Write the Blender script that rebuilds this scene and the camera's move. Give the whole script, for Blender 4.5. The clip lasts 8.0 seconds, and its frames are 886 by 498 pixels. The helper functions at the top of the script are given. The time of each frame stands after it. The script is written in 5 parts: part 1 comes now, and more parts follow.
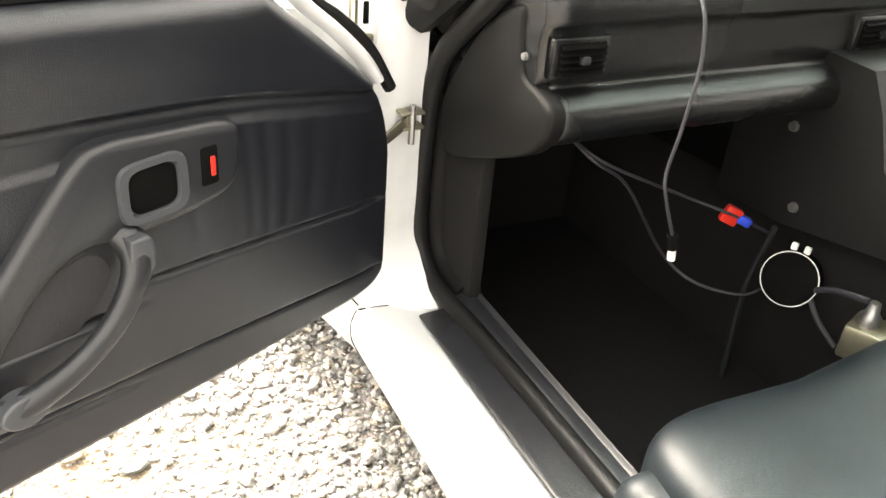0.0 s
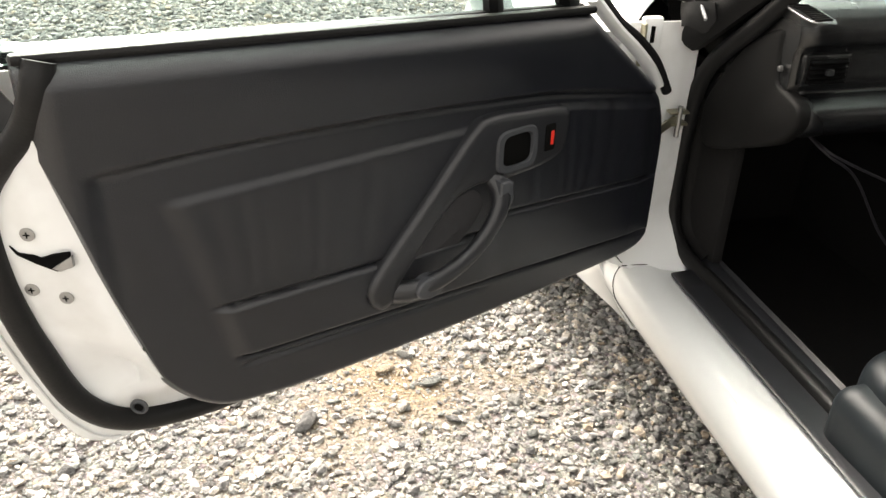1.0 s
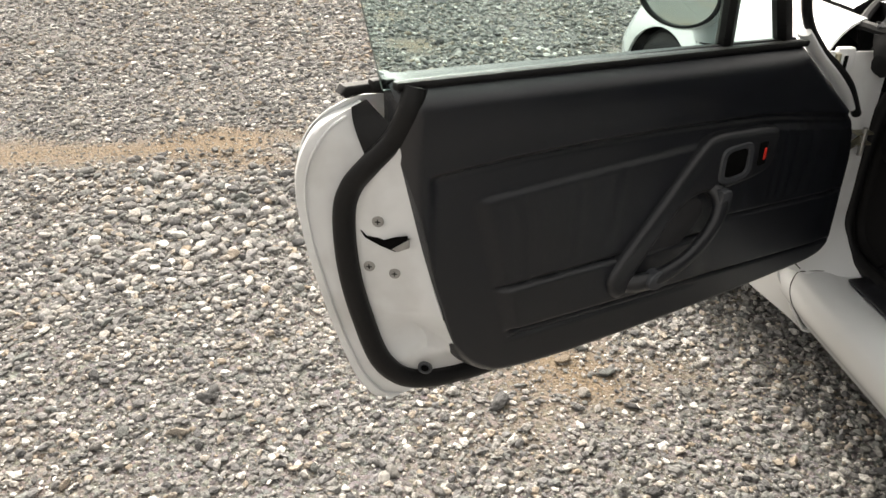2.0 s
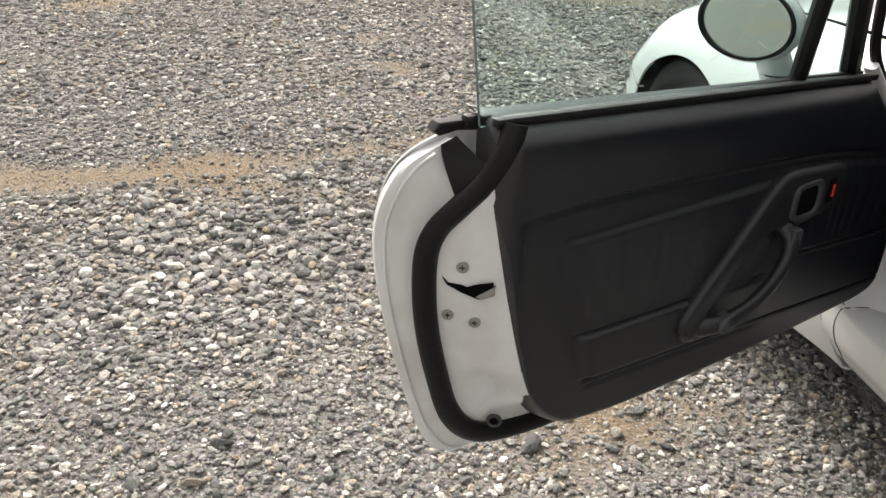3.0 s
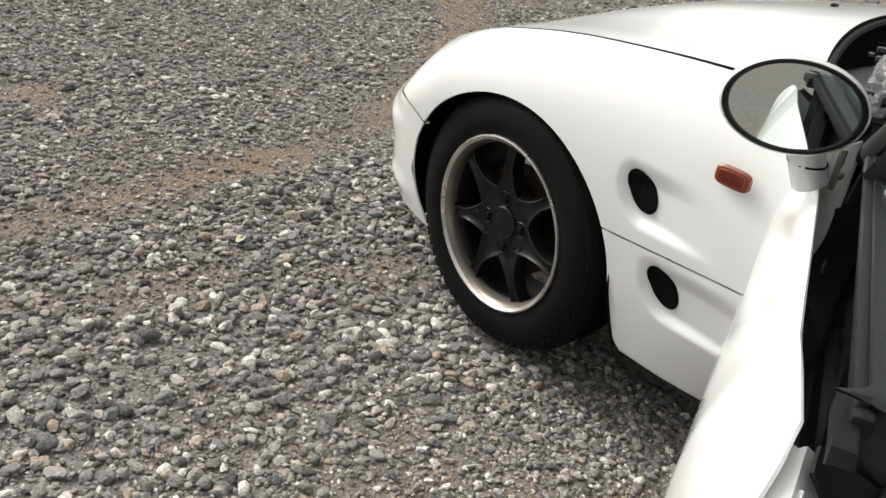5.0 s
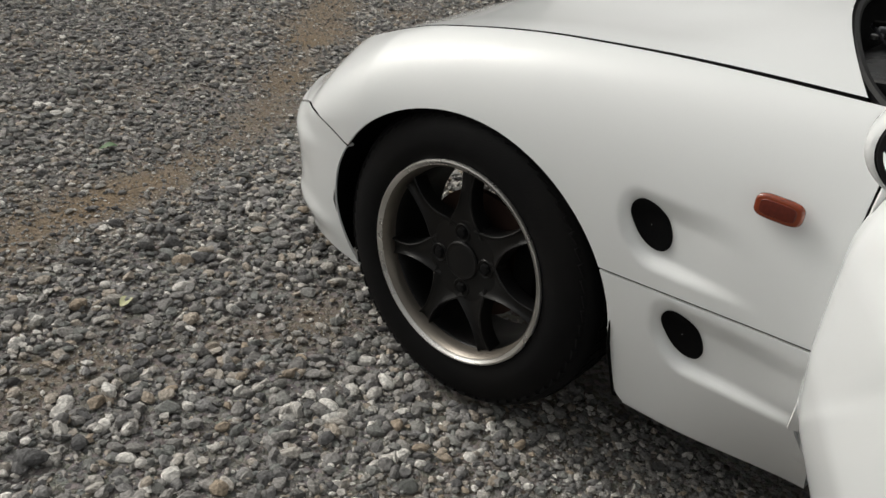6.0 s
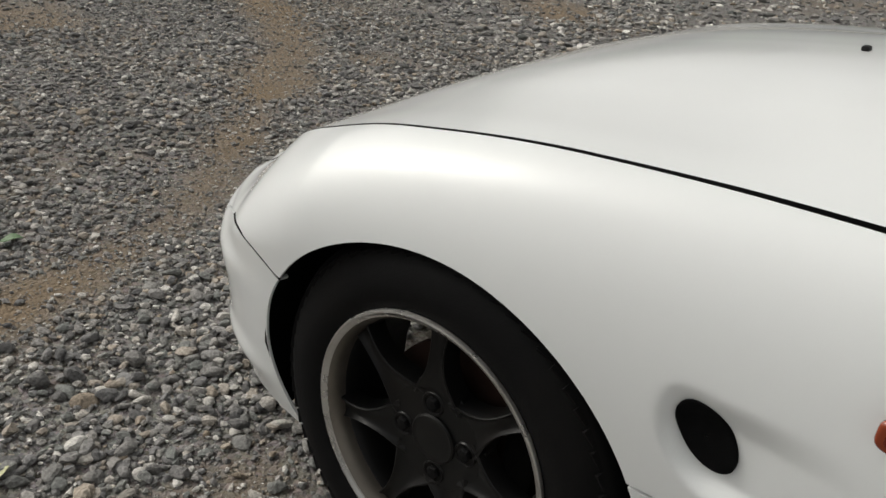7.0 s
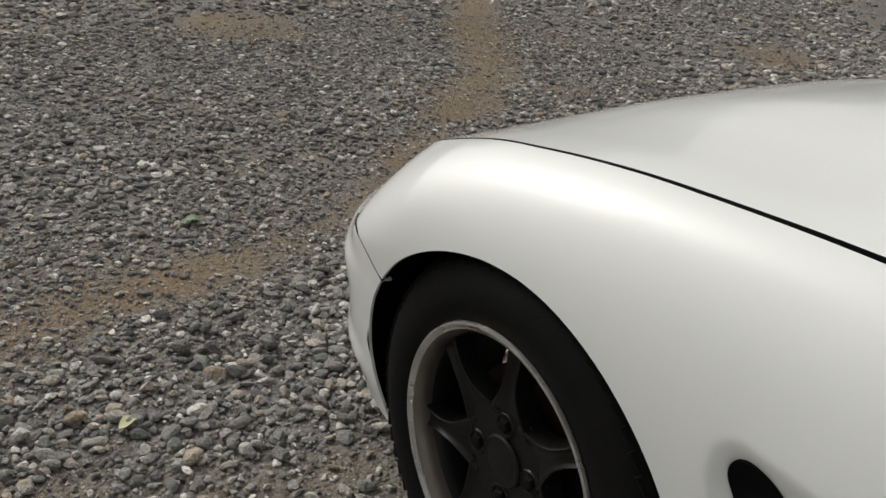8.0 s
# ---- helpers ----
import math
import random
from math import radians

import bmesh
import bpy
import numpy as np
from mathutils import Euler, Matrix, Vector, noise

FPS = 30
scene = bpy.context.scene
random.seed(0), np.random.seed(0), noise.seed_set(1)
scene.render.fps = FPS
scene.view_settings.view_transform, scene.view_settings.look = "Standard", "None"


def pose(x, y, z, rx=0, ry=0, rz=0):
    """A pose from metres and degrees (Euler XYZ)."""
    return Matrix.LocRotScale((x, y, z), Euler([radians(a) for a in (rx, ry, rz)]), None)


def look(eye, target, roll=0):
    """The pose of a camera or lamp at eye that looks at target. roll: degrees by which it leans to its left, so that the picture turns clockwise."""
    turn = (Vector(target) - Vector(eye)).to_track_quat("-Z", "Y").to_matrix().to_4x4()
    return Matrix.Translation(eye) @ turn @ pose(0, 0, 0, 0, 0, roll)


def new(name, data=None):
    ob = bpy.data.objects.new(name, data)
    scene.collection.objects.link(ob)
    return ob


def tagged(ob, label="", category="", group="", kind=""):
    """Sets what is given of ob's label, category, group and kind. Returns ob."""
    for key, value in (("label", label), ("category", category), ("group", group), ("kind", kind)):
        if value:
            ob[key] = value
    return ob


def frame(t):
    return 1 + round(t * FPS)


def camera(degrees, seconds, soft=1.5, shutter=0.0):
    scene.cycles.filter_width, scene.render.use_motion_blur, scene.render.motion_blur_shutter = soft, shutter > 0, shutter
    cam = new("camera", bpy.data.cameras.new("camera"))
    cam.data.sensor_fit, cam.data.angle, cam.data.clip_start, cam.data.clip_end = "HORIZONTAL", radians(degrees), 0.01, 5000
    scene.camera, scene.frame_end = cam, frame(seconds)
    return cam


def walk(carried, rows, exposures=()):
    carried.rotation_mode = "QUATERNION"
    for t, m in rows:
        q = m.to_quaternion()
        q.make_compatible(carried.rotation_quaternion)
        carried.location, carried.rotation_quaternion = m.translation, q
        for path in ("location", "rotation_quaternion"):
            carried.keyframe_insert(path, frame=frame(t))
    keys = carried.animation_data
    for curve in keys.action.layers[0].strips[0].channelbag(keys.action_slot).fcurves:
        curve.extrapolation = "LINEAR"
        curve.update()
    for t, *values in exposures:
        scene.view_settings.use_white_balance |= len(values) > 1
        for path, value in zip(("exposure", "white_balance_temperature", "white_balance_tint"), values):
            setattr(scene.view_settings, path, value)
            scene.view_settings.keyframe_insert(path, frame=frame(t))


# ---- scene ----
cam = camera(55.4, 8.0)
PATH = [
    (0, (-0.963, -1.462, 0.908), (-0.151, 0.051, -0.118), 5.1),
    (0.5, (-1.044, -1.559, 0.95), (-0.499, 0.093, -0.037), 3.1),
    (1, (-1.184, -1.718, 0.984), (-0.79, -0.031, -0.015), 1.5),
    (1.5, (-1.314, -1.823, 1.034), (-1.053, -0.101, 0.05), -0.2),
    (1.7, (-1.363, -1.85, 1.049), (-1.141, -0.124, 0.062), -0.2),
    (2.8, (-1.506, -1.779, 1.045), (-1.302, -0.024, 0.109), 0.6),
    (3, (-1.541, -1.751, 1.037), (-1.227, -0.01, 0.103), 1.8),
    (3.5, (-1.681, -1.661, 1.065), (-1.037, -0.003, 0.15), 3.0),
    (4, (-1.765, -1.544, 1.056), (-0.943, 0.028, 0.132), 2.9),
    (4.5, (-1.768, -1.315, 1.034), (-0.827, 0.175, 0.089), 4.5),
    (4.7, (-1.788, -1.241, 1.033), (-0.763, 0.199, 0.099), 6.0),
    (5.8, (-1.761, -0.829, 1.007), (-0.387, 0.264, 0.05), 6.8),
    (6, (-1.694, -0.759, 1.006), (-0.31, 0.312, 0.038), 6.5),
    (6.5, (-1.532, -0.586, 0.997), (-0.12, 0.45, 0.031), 6.3),
    (7, (-1.355, -0.499, 0.999), (0.074, 0.555, 0.079), 6.1),
    (7.5, (-1.228, -0.59, 0.965), (-0.021, 0.742, 0.087), 5.3),
    (8, (-1.26, -0.596, 0.99), (-0.154, 0.808, 0.092), 6.7),
]
EXPOSURES = [(0.0, 3.7, 7250, 10), (0.5, 2.9, 7100, 10), (1.0, 2.2, 7050, 10), (1.5, 1.6, 6950, 10), (3.0, 1.0, 6750, 10), (3.5, 1.2, 6550, 10), (4.0, 1.25, 6550, 10), (4.5, 1.0, 6580, 10), (5.8, -0.45, 6500, 8), (6.5, -0.4, 6500, 8), (8.0, -0.48, 6550, 8)]
walk(cam, [(t, look(eye, target, roll)) for t, eye, target, roll in PATH], EXPOSURES)

# ---- world, sun and exposure ----
world = bpy.data.worlds.new("sky")
scene.world = world
world.use_nodes = True
wt = world.node_tree
sky = wt.nodes.new("ShaderNodeTexSky")
sky.sky_type = "NISHITA"
sky.sun_disc = False
sky.sun_elevation = radians(39)
sky.sun_rotation = radians(-12)
sky.air_density, sky.dust_density, sky.ozone_density = 1.0, 6.0, 1.0
haze = wt.nodes.new("ShaderNodeHueSaturation")
haze.inputs["Saturation"].default_value = 0.12
wt.links.new(sky.outputs[0], haze.inputs["Color"])
# an overcast sky: more than twice as bright overhead as at the horizon, and slightly warm
way = wt.nodes.new("ShaderNodeTexCoord")
split = wt.nodes.new("ShaderNodeSeparateXYZ")
wt.links.new(way.outputs["Generated"], split.inputs[0])
rise = wt.nodes.new("ShaderNodeMapRange")
rise.inputs["From Min"].default_value, rise.inputs["From Max"].default_value = 0.0, 1.0
rise.inputs["To Min"].default_value, rise.inputs["To Max"].default_value = 0.6, 1.4
wt.links.new(split.outputs["Z"], rise.inputs["Value"])
cloud = wt.nodes.new("ShaderNodeVectorMath")
cloud.operation = "SCALE"
wt.links.new(haze.outputs[0], cloud.inputs[0])
wt.links.new(rise.outputs[0], cloud.inputs["Scale"])
warm = wt.nodes.new("ShaderNodeVectorMath")
warm.operation = "MULTIPLY"
warm.inputs[1].default_value = (1.03, 1.0, 0.95)
wt.links.new(cloud.outputs[0], warm.inputs[0])
wt.links.new(warm.outputs[0], wt.nodes["Background"].inputs[0])
wt.nodes["Background"].inputs[1].default_value = 0.15
sun_data = bpy.data.lights.new("sun", "SUN")
sun_data.energy, sun_data.angle, sun_data.color = 1.2, radians(10), (1.0, 0.97, 0.93)
sun = new("sun", sun_data)
SUN_AZ, SUN_EL = radians(-12), radians(39)
sun.matrix_basis = look((4 * math.sin(SUN_AZ), 4 * math.cos(SUN_AZ), 4 * math.tan(SUN_EL)), (0, 0, 0))

# ---- materials ----


def material(name, color, rough=0.5, metal=0.0, var=0.12, scale=40.0, bump=0.0, bump_scale=200.0, coat=0.0,
             stain=None, stain_amount=0.0, stain_scale=3.0, spec=0.5, stretch=None):
    """Principled material with variation at two scales, fine relief and soft stains."""
    m = bpy.data.materials.new(name)
    m.use_nodes = True
    nt = m.node_tree
    n, l = nt.nodes, nt.links
    b = n["Principled BSDF"]
    b.inputs["Roughness"].default_value = rough
    b.inputs["Metallic"].default_value = metal
    b.inputs["Specular IOR Level"].default_value = spec
    b.inputs["Coat Weight"].default_value = coat
    b.inputs["Coat Roughness"].default_value = 0.06
    tc = n.new("ShaderNodeTexCoord")
    source = tc.outputs["Object"]
    if stretch:
        mp = n.new("ShaderNodeMapping")
        mp.inputs["Scale"].default_value = stretch
        l.new(source, mp.inputs[0])
        source = mp.outputs[0]
    fine = n.new("ShaderNodeTexNoise")
    fine.inputs["Scale"].default_value = scale
    fine.inputs["Detail"].default_value = 5
    l.new(source, fine.inputs["Vector"])
    broad = n.new("ShaderNodeTexNoise")
    broad.inputs["Scale"].default_value = stain_scale
    broad.inputs["Detail"].default_value = 4
    l.new(source, broad.inputs["Vector"])
    base = n.new("ShaderNodeMix")
    base.data_type = "RGBA"
    base.inputs["A"].default_value = (*[c * (1 - var) for c in color], 1)
    base.inputs["B"].default_value = (*[min(1, c * (1 + var)) for c in color], 1)
    l.new(fine.outputs["Fac"], base.inputs["Factor"])
    out = base.outputs["Result"]
    if stain:
        ramp = n.new("ShaderNodeMapRange")
        ramp.inputs["From Min"].default_value, ramp.inputs["From Max"].default_value = 0.48, 0.72
        ramp.inputs["To Max"].default_value = stain_amount
        l.new(broad.outputs["Fac"], ramp.inputs["Value"])
        mix = n.new("ShaderNodeMix")
        mix.data_type = "RGBA"
        mix.inputs["B"].default_value = (*stain, 1)
        l.new(ramp.outputs[0], mix.inputs["Factor"])
        l.new(out, mix.inputs["A"])
        out = mix.outputs["Result"]
    l.new(out, b.inputs["Base Color"])
    rr = n.new("ShaderNodeMapRange")
    rr.inputs["To Min"].default_value, rr.inputs["To Max"].default_value = max(0, rough - 0.08), min(1, rough + 0.08)
    l.new(broad.outputs["Fac"], rr.inputs["Value"])
    l.new(rr.outputs[0], b.inputs["Roughness"])
    if bump:
        bn = n.new("ShaderNodeTexNoise")
        bn.inputs["Scale"].default_value = bump_scale
        bn.inputs["Detail"].default_value = 3
        l.new(source, bn.inputs["Vector"])
        bp = n.new("ShaderNodeBump")
        bp.inputs["Strength"].default_value = bump
        bp.inputs["Distance"].default_value = 0.002
        l.new(bn.outputs["Fac"], bp.inputs["Height"])
        l.new(bp.outputs[0], b.inputs["Normal"])
    return m


def stone_material(name, per_island):
    """Pebble colours from light to dark grey, tan and blue-grey, one for each stone, with speckle."""
    m = bpy.data.materials.new(name)
    m.use_nodes = True
    n, l = m.node_tree.nodes, m.node_tree.links
    b = n["Principled BSDF"]
    b.inputs["Roughness"].default_value = 0.9
    b.inputs["Specular IOR Level"].default_value = 0.15
    if per_island:
        rnd = n.new("ShaderNodeNewGeometry").outputs["Random Per Island"]
    else:
        rnd = n.new("ShaderNodeObjectInfo").outputs["Random"]
    ramp = n.new("ShaderNodeValToRGB")
    ramp.color_ramp.interpolation = "LINEAR"
    stops = [(0.0, (0.125, 0.124, 0.126)), (0.13, (0.19, 0.187, 0.185)), (0.26, (0.275, 0.266, 0.255)), (0.38, (0.215, 0.225, 0.215)), (0.50, (0.37, 0.354, 0.333)),
             (0.61, (0.25, 0.248, 0.25)), (0.72, (0.45, 0.43, 0.40)), (0.81, (0.37, 0.305, 0.235)), (0.89, (0.53, 0.512, 0.48)), (1.0, (0.76, 0.74, 0.70))]
    els = ramp.color_ramp.elements
    while len(els) < len(stops):
        els.new(0.5)
    for e, (p, c) in zip(els, stops):
        e.position, e.color = p, (*c, 1)
    l.new(rnd, ramp.inputs[0])
    tc = n.new("ShaderNodeTexCoord")
    noise_node = n.new("ShaderNodeTexNoise")
    noise_node.inputs["Scale"].default_value = 190
    noise_node.inputs["Detail"].default_value = 4
    l.new(tc.outputs["Object"], noise_node.inputs["Vector"])
    mr = n.new("ShaderNodeMapRange")
    mr.inputs["From Min"].default_value, mr.inputs["From Max"].default_value = 0.3, 0.7
    mr.inputs["To Min"].default_value, mr.inputs["To Max"].default_value = 0.58, 1.18
    l.new(noise_node.outputs["Fac"], mr.inputs["Value"])
    mul = n.new("ShaderNodeMix")
    mul.data_type, mul.blend_type = "RGBA", "MULTIPLY"
    mul.inputs["Factor"].default_value = 1
    l.new(ramp.outputs[0], mul.inputs["A"])
    l.new(mr.outputs[0], mul.inputs["B"])
    l.new(mul.outputs["Result"], b.inputs["Base Color"])
    bp = n.new("ShaderNodeBump")
    bp.inputs["Strength"].default_value, bp.inputs["Distance"].default_value = 0.8, 0.004
    l.new(noise_node.outputs["Fac"], bp.inputs["Height"])
    l.new(bp.outputs[0], b.inputs["Normal"])
    return m


def ground_material():
    """Packed dirt with sand and fine grit, and a pebble relief that carries on beyond the laid stones."""
    m = bpy.data.materials.new("gravelly_dirt")
    m.use_nodes = True
    n, l = m.node_tree.nodes, m.node_tree.links
    b = n["Principled BSDF"]
    b.inputs["Roughness"].default_value = 0.92
    b.inputs["Specular IOR Level"].default_value = 0.2
    tc = n.new("ShaderNodeTexCoord")
    vor = n.new("ShaderNodeTexVoronoi")
    vor.inputs["Scale"].default_value = 95
    grit = n.new("ShaderNodeTexNoise")
    grit.inputs["Scale"].default_value, grit.inputs["Detail"].default_value = 240, 8
    broad = n.new("ShaderNodeTexNoise")
    broad.inputs["Scale"].default_value, broad.inputs["Detail"].default_value = 1.3, 5
    for t in (vor, grit, broad):
        l.new(tc.outputs["Object"], t.inputs["Vector"])
    sand = n.new("ShaderNodeMix")
    sand.data_type = "RGBA"
    sand.inputs["A"].default_value = (0.095, 0.071, 0.048, 1)
    sand.inputs["B"].default_value = (0.37, 0.285, 0.195, 1)
    l.new(grit.outputs["Fac"], sand.inputs["Factor"])
    peb = n.new("ShaderNodeHueSaturation")
    peb.inputs["Saturation"].default_value = 0.12
    peb.inputs["Value"].default_value = 0.27
    l.new(vor.outputs["Color"], peb.inputs["Color"])
    fac = n.new("ShaderNodeMapRange")
    fac.inputs["From Min"].default_value, fac.inputs["From Max"].default_value = 0.33, 0.5
    fac.inputs["To Min"].default_value, fac.inputs["To Max"].default_value = 0.4, 0.85
    l.new(broad.outputs["Fac"], fac.inputs["Value"])
    bare = n.new("ShaderNodeAttribute")
    bare.attribute_name = "bare"
    worn = n.new("ShaderNodeMath")
    worn.operation, worn.use_clamp = "SUBTRACT", True
    half_bare = n.new("ShaderNodeMath")
    half_bare.operation = "MULTIPLY"
    half_bare.inputs[1].default_value = 0.85
    l.new(bare.outputs["Fac"], half_bare.inputs[0])
    l.new(fac.outputs[0], worn.inputs[0])
    l.new(half_bare.outputs[0], worn.inputs[1])
    mix = n.new("ShaderNodeMix")
    mix.data_type = "RGBA"
    l.new(worn.outputs[0], mix.inputs["Factor"])
    l.new(sand.outputs["Result"], mix.inputs["A"])
    l.new(peb.outputs[0], mix.inputs["B"])
    l.new(mix.outputs["Result"], b.inputs["Base Color"])
    bp = n.new("ShaderNodeBump")
    bp.inputs["Strength"].default_value, bp.inputs["Distance"].default_value = 0.8, 0.006
    l.new(vor.outputs["Distance"], bp.inputs["Height"])
    bp.invert = True
    bp2 = n.new("ShaderNodeBump")
    bp2.inputs["Strength"].default_value, bp2.inputs["Distance"].default_value = 1.0, 0.006
    l.new(grit.outputs["Fac"], bp2.inputs["Height"])
    l.new(bp.outputs[0], bp2.inputs["Normal"])
    l.new(bp2.outputs[0], b.inputs["Normal"])
    return m


def glass_material(name, tint, rough=0.0):
    m = bpy.data.materials.new(name)
    m.use_nodes = True
    b = m.node_tree.nodes["Principled BSDF"]
    b.inputs["Base Color"].default_value = (*tint, 1)
    b.inputs["Roughness"].default_value = rough
    b.inputs["Transmission Weight"].default_value = 1.0
    b.inputs["IOR"].default_value = 1.45
    return m


PAINT = material("white_paint", (0.77, 0.79, 0.795), 0.5, spec=0.12, var=0.02, scale=3, coat=1.0, stain=(0.69, 0.70, 0.70), stain_amount=0.25, stain_scale=2.2)
JAMB = material("white_jamb_paint", (0.83, 0.845, 0.85), 0.36, var=0.03, scale=20, stain=(0.45, 0.43, 0.39), stain_amount=0.35, stain_scale=11)
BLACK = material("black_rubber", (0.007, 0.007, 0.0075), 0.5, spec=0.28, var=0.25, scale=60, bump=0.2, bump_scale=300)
TYRE = material("tyre_rubber", (0.005, 0.005, 0.0055), 0.75, spec=0.12, var=0.3, scale=30, bump=0.25, bump_scale=350, stain=(0.013, 0.012, 0.011), stain_amount=0.35, stain_scale=7)
CARD = material("door_card_vinyl", (0.0078, 0.0090, 0.0130), 0.31, spec=0.68, var=0.18, scale=25, bump=0.3, bump_scale=900, stain=(0.013, 0.0128, 0.0145), stain_amount=0.5, stain_scale=6)
TRIM = material("matt_dark_trim", (0.0042, 0.0041, 0.0043), 0.6, spec=0.2, var=0.2, scale=40, bump=0.3, bump_scale=700)
CLOTH = material("door_insert_cloth", (0.022, 0.022, 0.025), 0.85, var=0.35, scale=70, bump=0.4, bump_scale=500, stretch=(4, 4, 0.5))
PLASTIC = material("grey_plastic", (0.017, 0.018, 0.021), 0.36, var=0.12, scale=60, bump=0.15, bump_scale=600)
LEVER = material("light_grey_plastic", (0.05, 0.053, 0.06), 0.4, var=0.1, scale=60)
DASH = material("dash_vinyl", (0.0042, 0.0046, 0.0054), 0.27, spec=0.7, var=0.2, scale=30, bump=0.25, bump_scale=600, stain=(0.008, 0.008, 0.009), stain_amount=0.4, stain_scale=5)
LEATHER = material("black_leather", (0.006, 0.009, 0.0115), 0.47, spec=0.26, var=0.25, scale=45, bump=0.15, bump_scale=700)
CARPET = material("black_carpet", (0.010, 0.0098, 0.0101), 0.95, spec=0.2, var=0.4, scale=300, bump=0.5, bump_scale=700)
WHEEL = material("black_wheel_paint", (0.006, 0.006, 0.0063), 0.40, spec=0.3, var=0.3, scale=25, stain=(0.012, 0.009, 0.007), stain_amount=0.4, stain_scale=14)
LIP = material("polished_alloy", (0.68, 0.67, 0.65), 0.28, 0.9, var=0.2, scale=25, bump=0.15, bump_scale=250, stain=(0.28, 0.26, 0.22), stain_amount=0.5, stain_scale=11)
SLOPE = material("dull_brake_dusted_alloy", (0.21, 0.19, 0.165), 0.42, 0.75, var=0.2, scale=30, stain=(0.12, 0.10, 0.08), stain_amount=0.5, stain_scale=9)
RUST = material("rusty_disc", (0.04, 0.018, 0.013), 0.7, 0.3, var=0.4, scale=30)
ZINC = material("zinc_plated_steel", (0.34, 0.32, 0.24), 0.35, 0.85, var=0.25, scale=60)
STEEL = material("bare_steel", (0.36, 0.36, 0.355), 0.35, 0.9, var=0.25, scale=80)
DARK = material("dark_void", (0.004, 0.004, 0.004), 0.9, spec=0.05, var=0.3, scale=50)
MESH = material("black_mesh", (0.0025, 0.0025, 0.003), 0.7, spec=0.08, var=0.6, scale=400, bump=0.8, bump_scale=900)
AMBER = material("amber_lens", (0.20, 0.034, 0.010), 0.18, var=0.2, scale=90, coat=0.6)
AMBER_DEEP = material("amber_lens_core", (0.11, 0.014, 0.006), 0.25, var=0.4, scale=160, coat=0.4)
RED = material("red_paint", (0.65, 0.03, 0.02), 0.4, var=0.1)
BLUE = material("blue_plastic", (0.03, 0.07, 0.6), 0.4, var=0.1)
CABLE = material("grey_cable", (0.030, 0.029, 0.036), 0.5, var=0.15, scale=100)
WHITE_PL = material("white_plastic", (0.75, 0.75, 0.73), 0.4, var=0.05)
BAG = material("grey_plastic_wrap", (0.20, 0.205, 0.215), 0.28, metal=0.1, var=0.3, scale=18, bump=0.9, bump_scale=45)
GLASS = glass_material("tinted_side_glass", (0.76, 0.93, 0.91))
EDGE = material("ground_glass_edge", (0.12, 0.17, 0.16), 0.3, var=0.1)
MIRROR = material("mirror_glass", (0.82, 0.89, 0.87), 0.02, 1.0, var=0.02)
m_in = MIRROR.node_tree.nodes["Principled BSDF"].inputs["Roughness"]
for k in list(m_in.links):
    MIRROR.node_tree.links.remove(k)
m_in.default_value = 0.01
GROUND = ground_material()
GRAVEL = stone_material("gravel_stones", True)
STONE = stone_material("single_stone", False)
FOLIAGE = material("dark_foliage", (0.05, 0.075, 0.035), 0.8, var=0.5, scale=3, bump=0.8, bump_scale=5)
LEAF = material("green_leaf", (0.09, 0.16, 0.07), 0.6, var=0.3, scale=60)
LEAF_PALE = material("pale_leaf", (0.45, 0.46, 0.25), 0.6, var=0.2, scale=60)

# ---- mesh helpers ----


def part(name, bm, mat, parent=None, label="", smooth=True, basis=None):
    """Links a bmesh as one mesh object under a thing or a part."""
    me = bpy.data.meshes.new(name)
    bm.normal_update()
    bm.to_mesh(me)
    bm.free()
    me.materials.append(mat)
    if smooth:
        me.polygons.foreach_set("use_smooth", [True] * len(me.polygons))
        me.set_sharp_from_angle(angle=radians(40))
    ob = new(name, me)
    if parent:
        ob.parent = parent
    if basis:
        ob.matrix_basis = basis
    if label:
        ob["label"] = label
    return ob


def thicken(ob, depth, offset=-1.0, split=40):
    mod = ob.modifiers.new("thickness", "SOLIDIFY")
    mod.thickness, mod.offset = depth, offset
    if split < 90:
        ob.modifiers.new("crisp_edges", "EDGE_SPLIT").split_angle = radians(split)
    return ob


def grid(rows, close_u=False, close_v=False):
    """A bmesh from rows of points."""
    bm = bmesh.new()
    vs = [[bm.verts.new(p) for p in r] for r in rows]
    nr, nc = len(vs), len(vs[0])
    for i in range(nr if close_v else nr - 1):
        for j in range(nc if close_u else nc - 1):
            q = [vs[i][j], vs[i][(j + 1) % nc], vs[(i + 1) % nr][(j + 1) % nc], vs[(i + 1) % nr][j]]
            try:
                bm.faces.new(q)
            except ValueError:
                pass
    bmesh.ops.remove_doubles(bm, verts=bm.verts, dist=1e-5)
    return bm


def flipped(bm):
    bmesh.ops.reverse_faces(bm, faces=bm.faces)
    return bm


def box(size, at=(0, 0, 0), bevel=0.003, turn=None, segments=2):
    bm = bmesh.new()
    bmesh.ops.create_cube(bm, size=1)
    bmesh.ops.scale(bm, vec=size, verts=bm.verts)
    if bevel:
        bmesh.ops.bevel(bm, geom=bm.edges[:], offset=bevel, segments=segments, affect="EDGES", profile=0.5)
    if turn:
        bmesh.ops.transform(bm, matrix=turn, verts=bm.verts)
    bmesh.ops.translate(bm, vec=at, verts=bm.verts)
    return bm


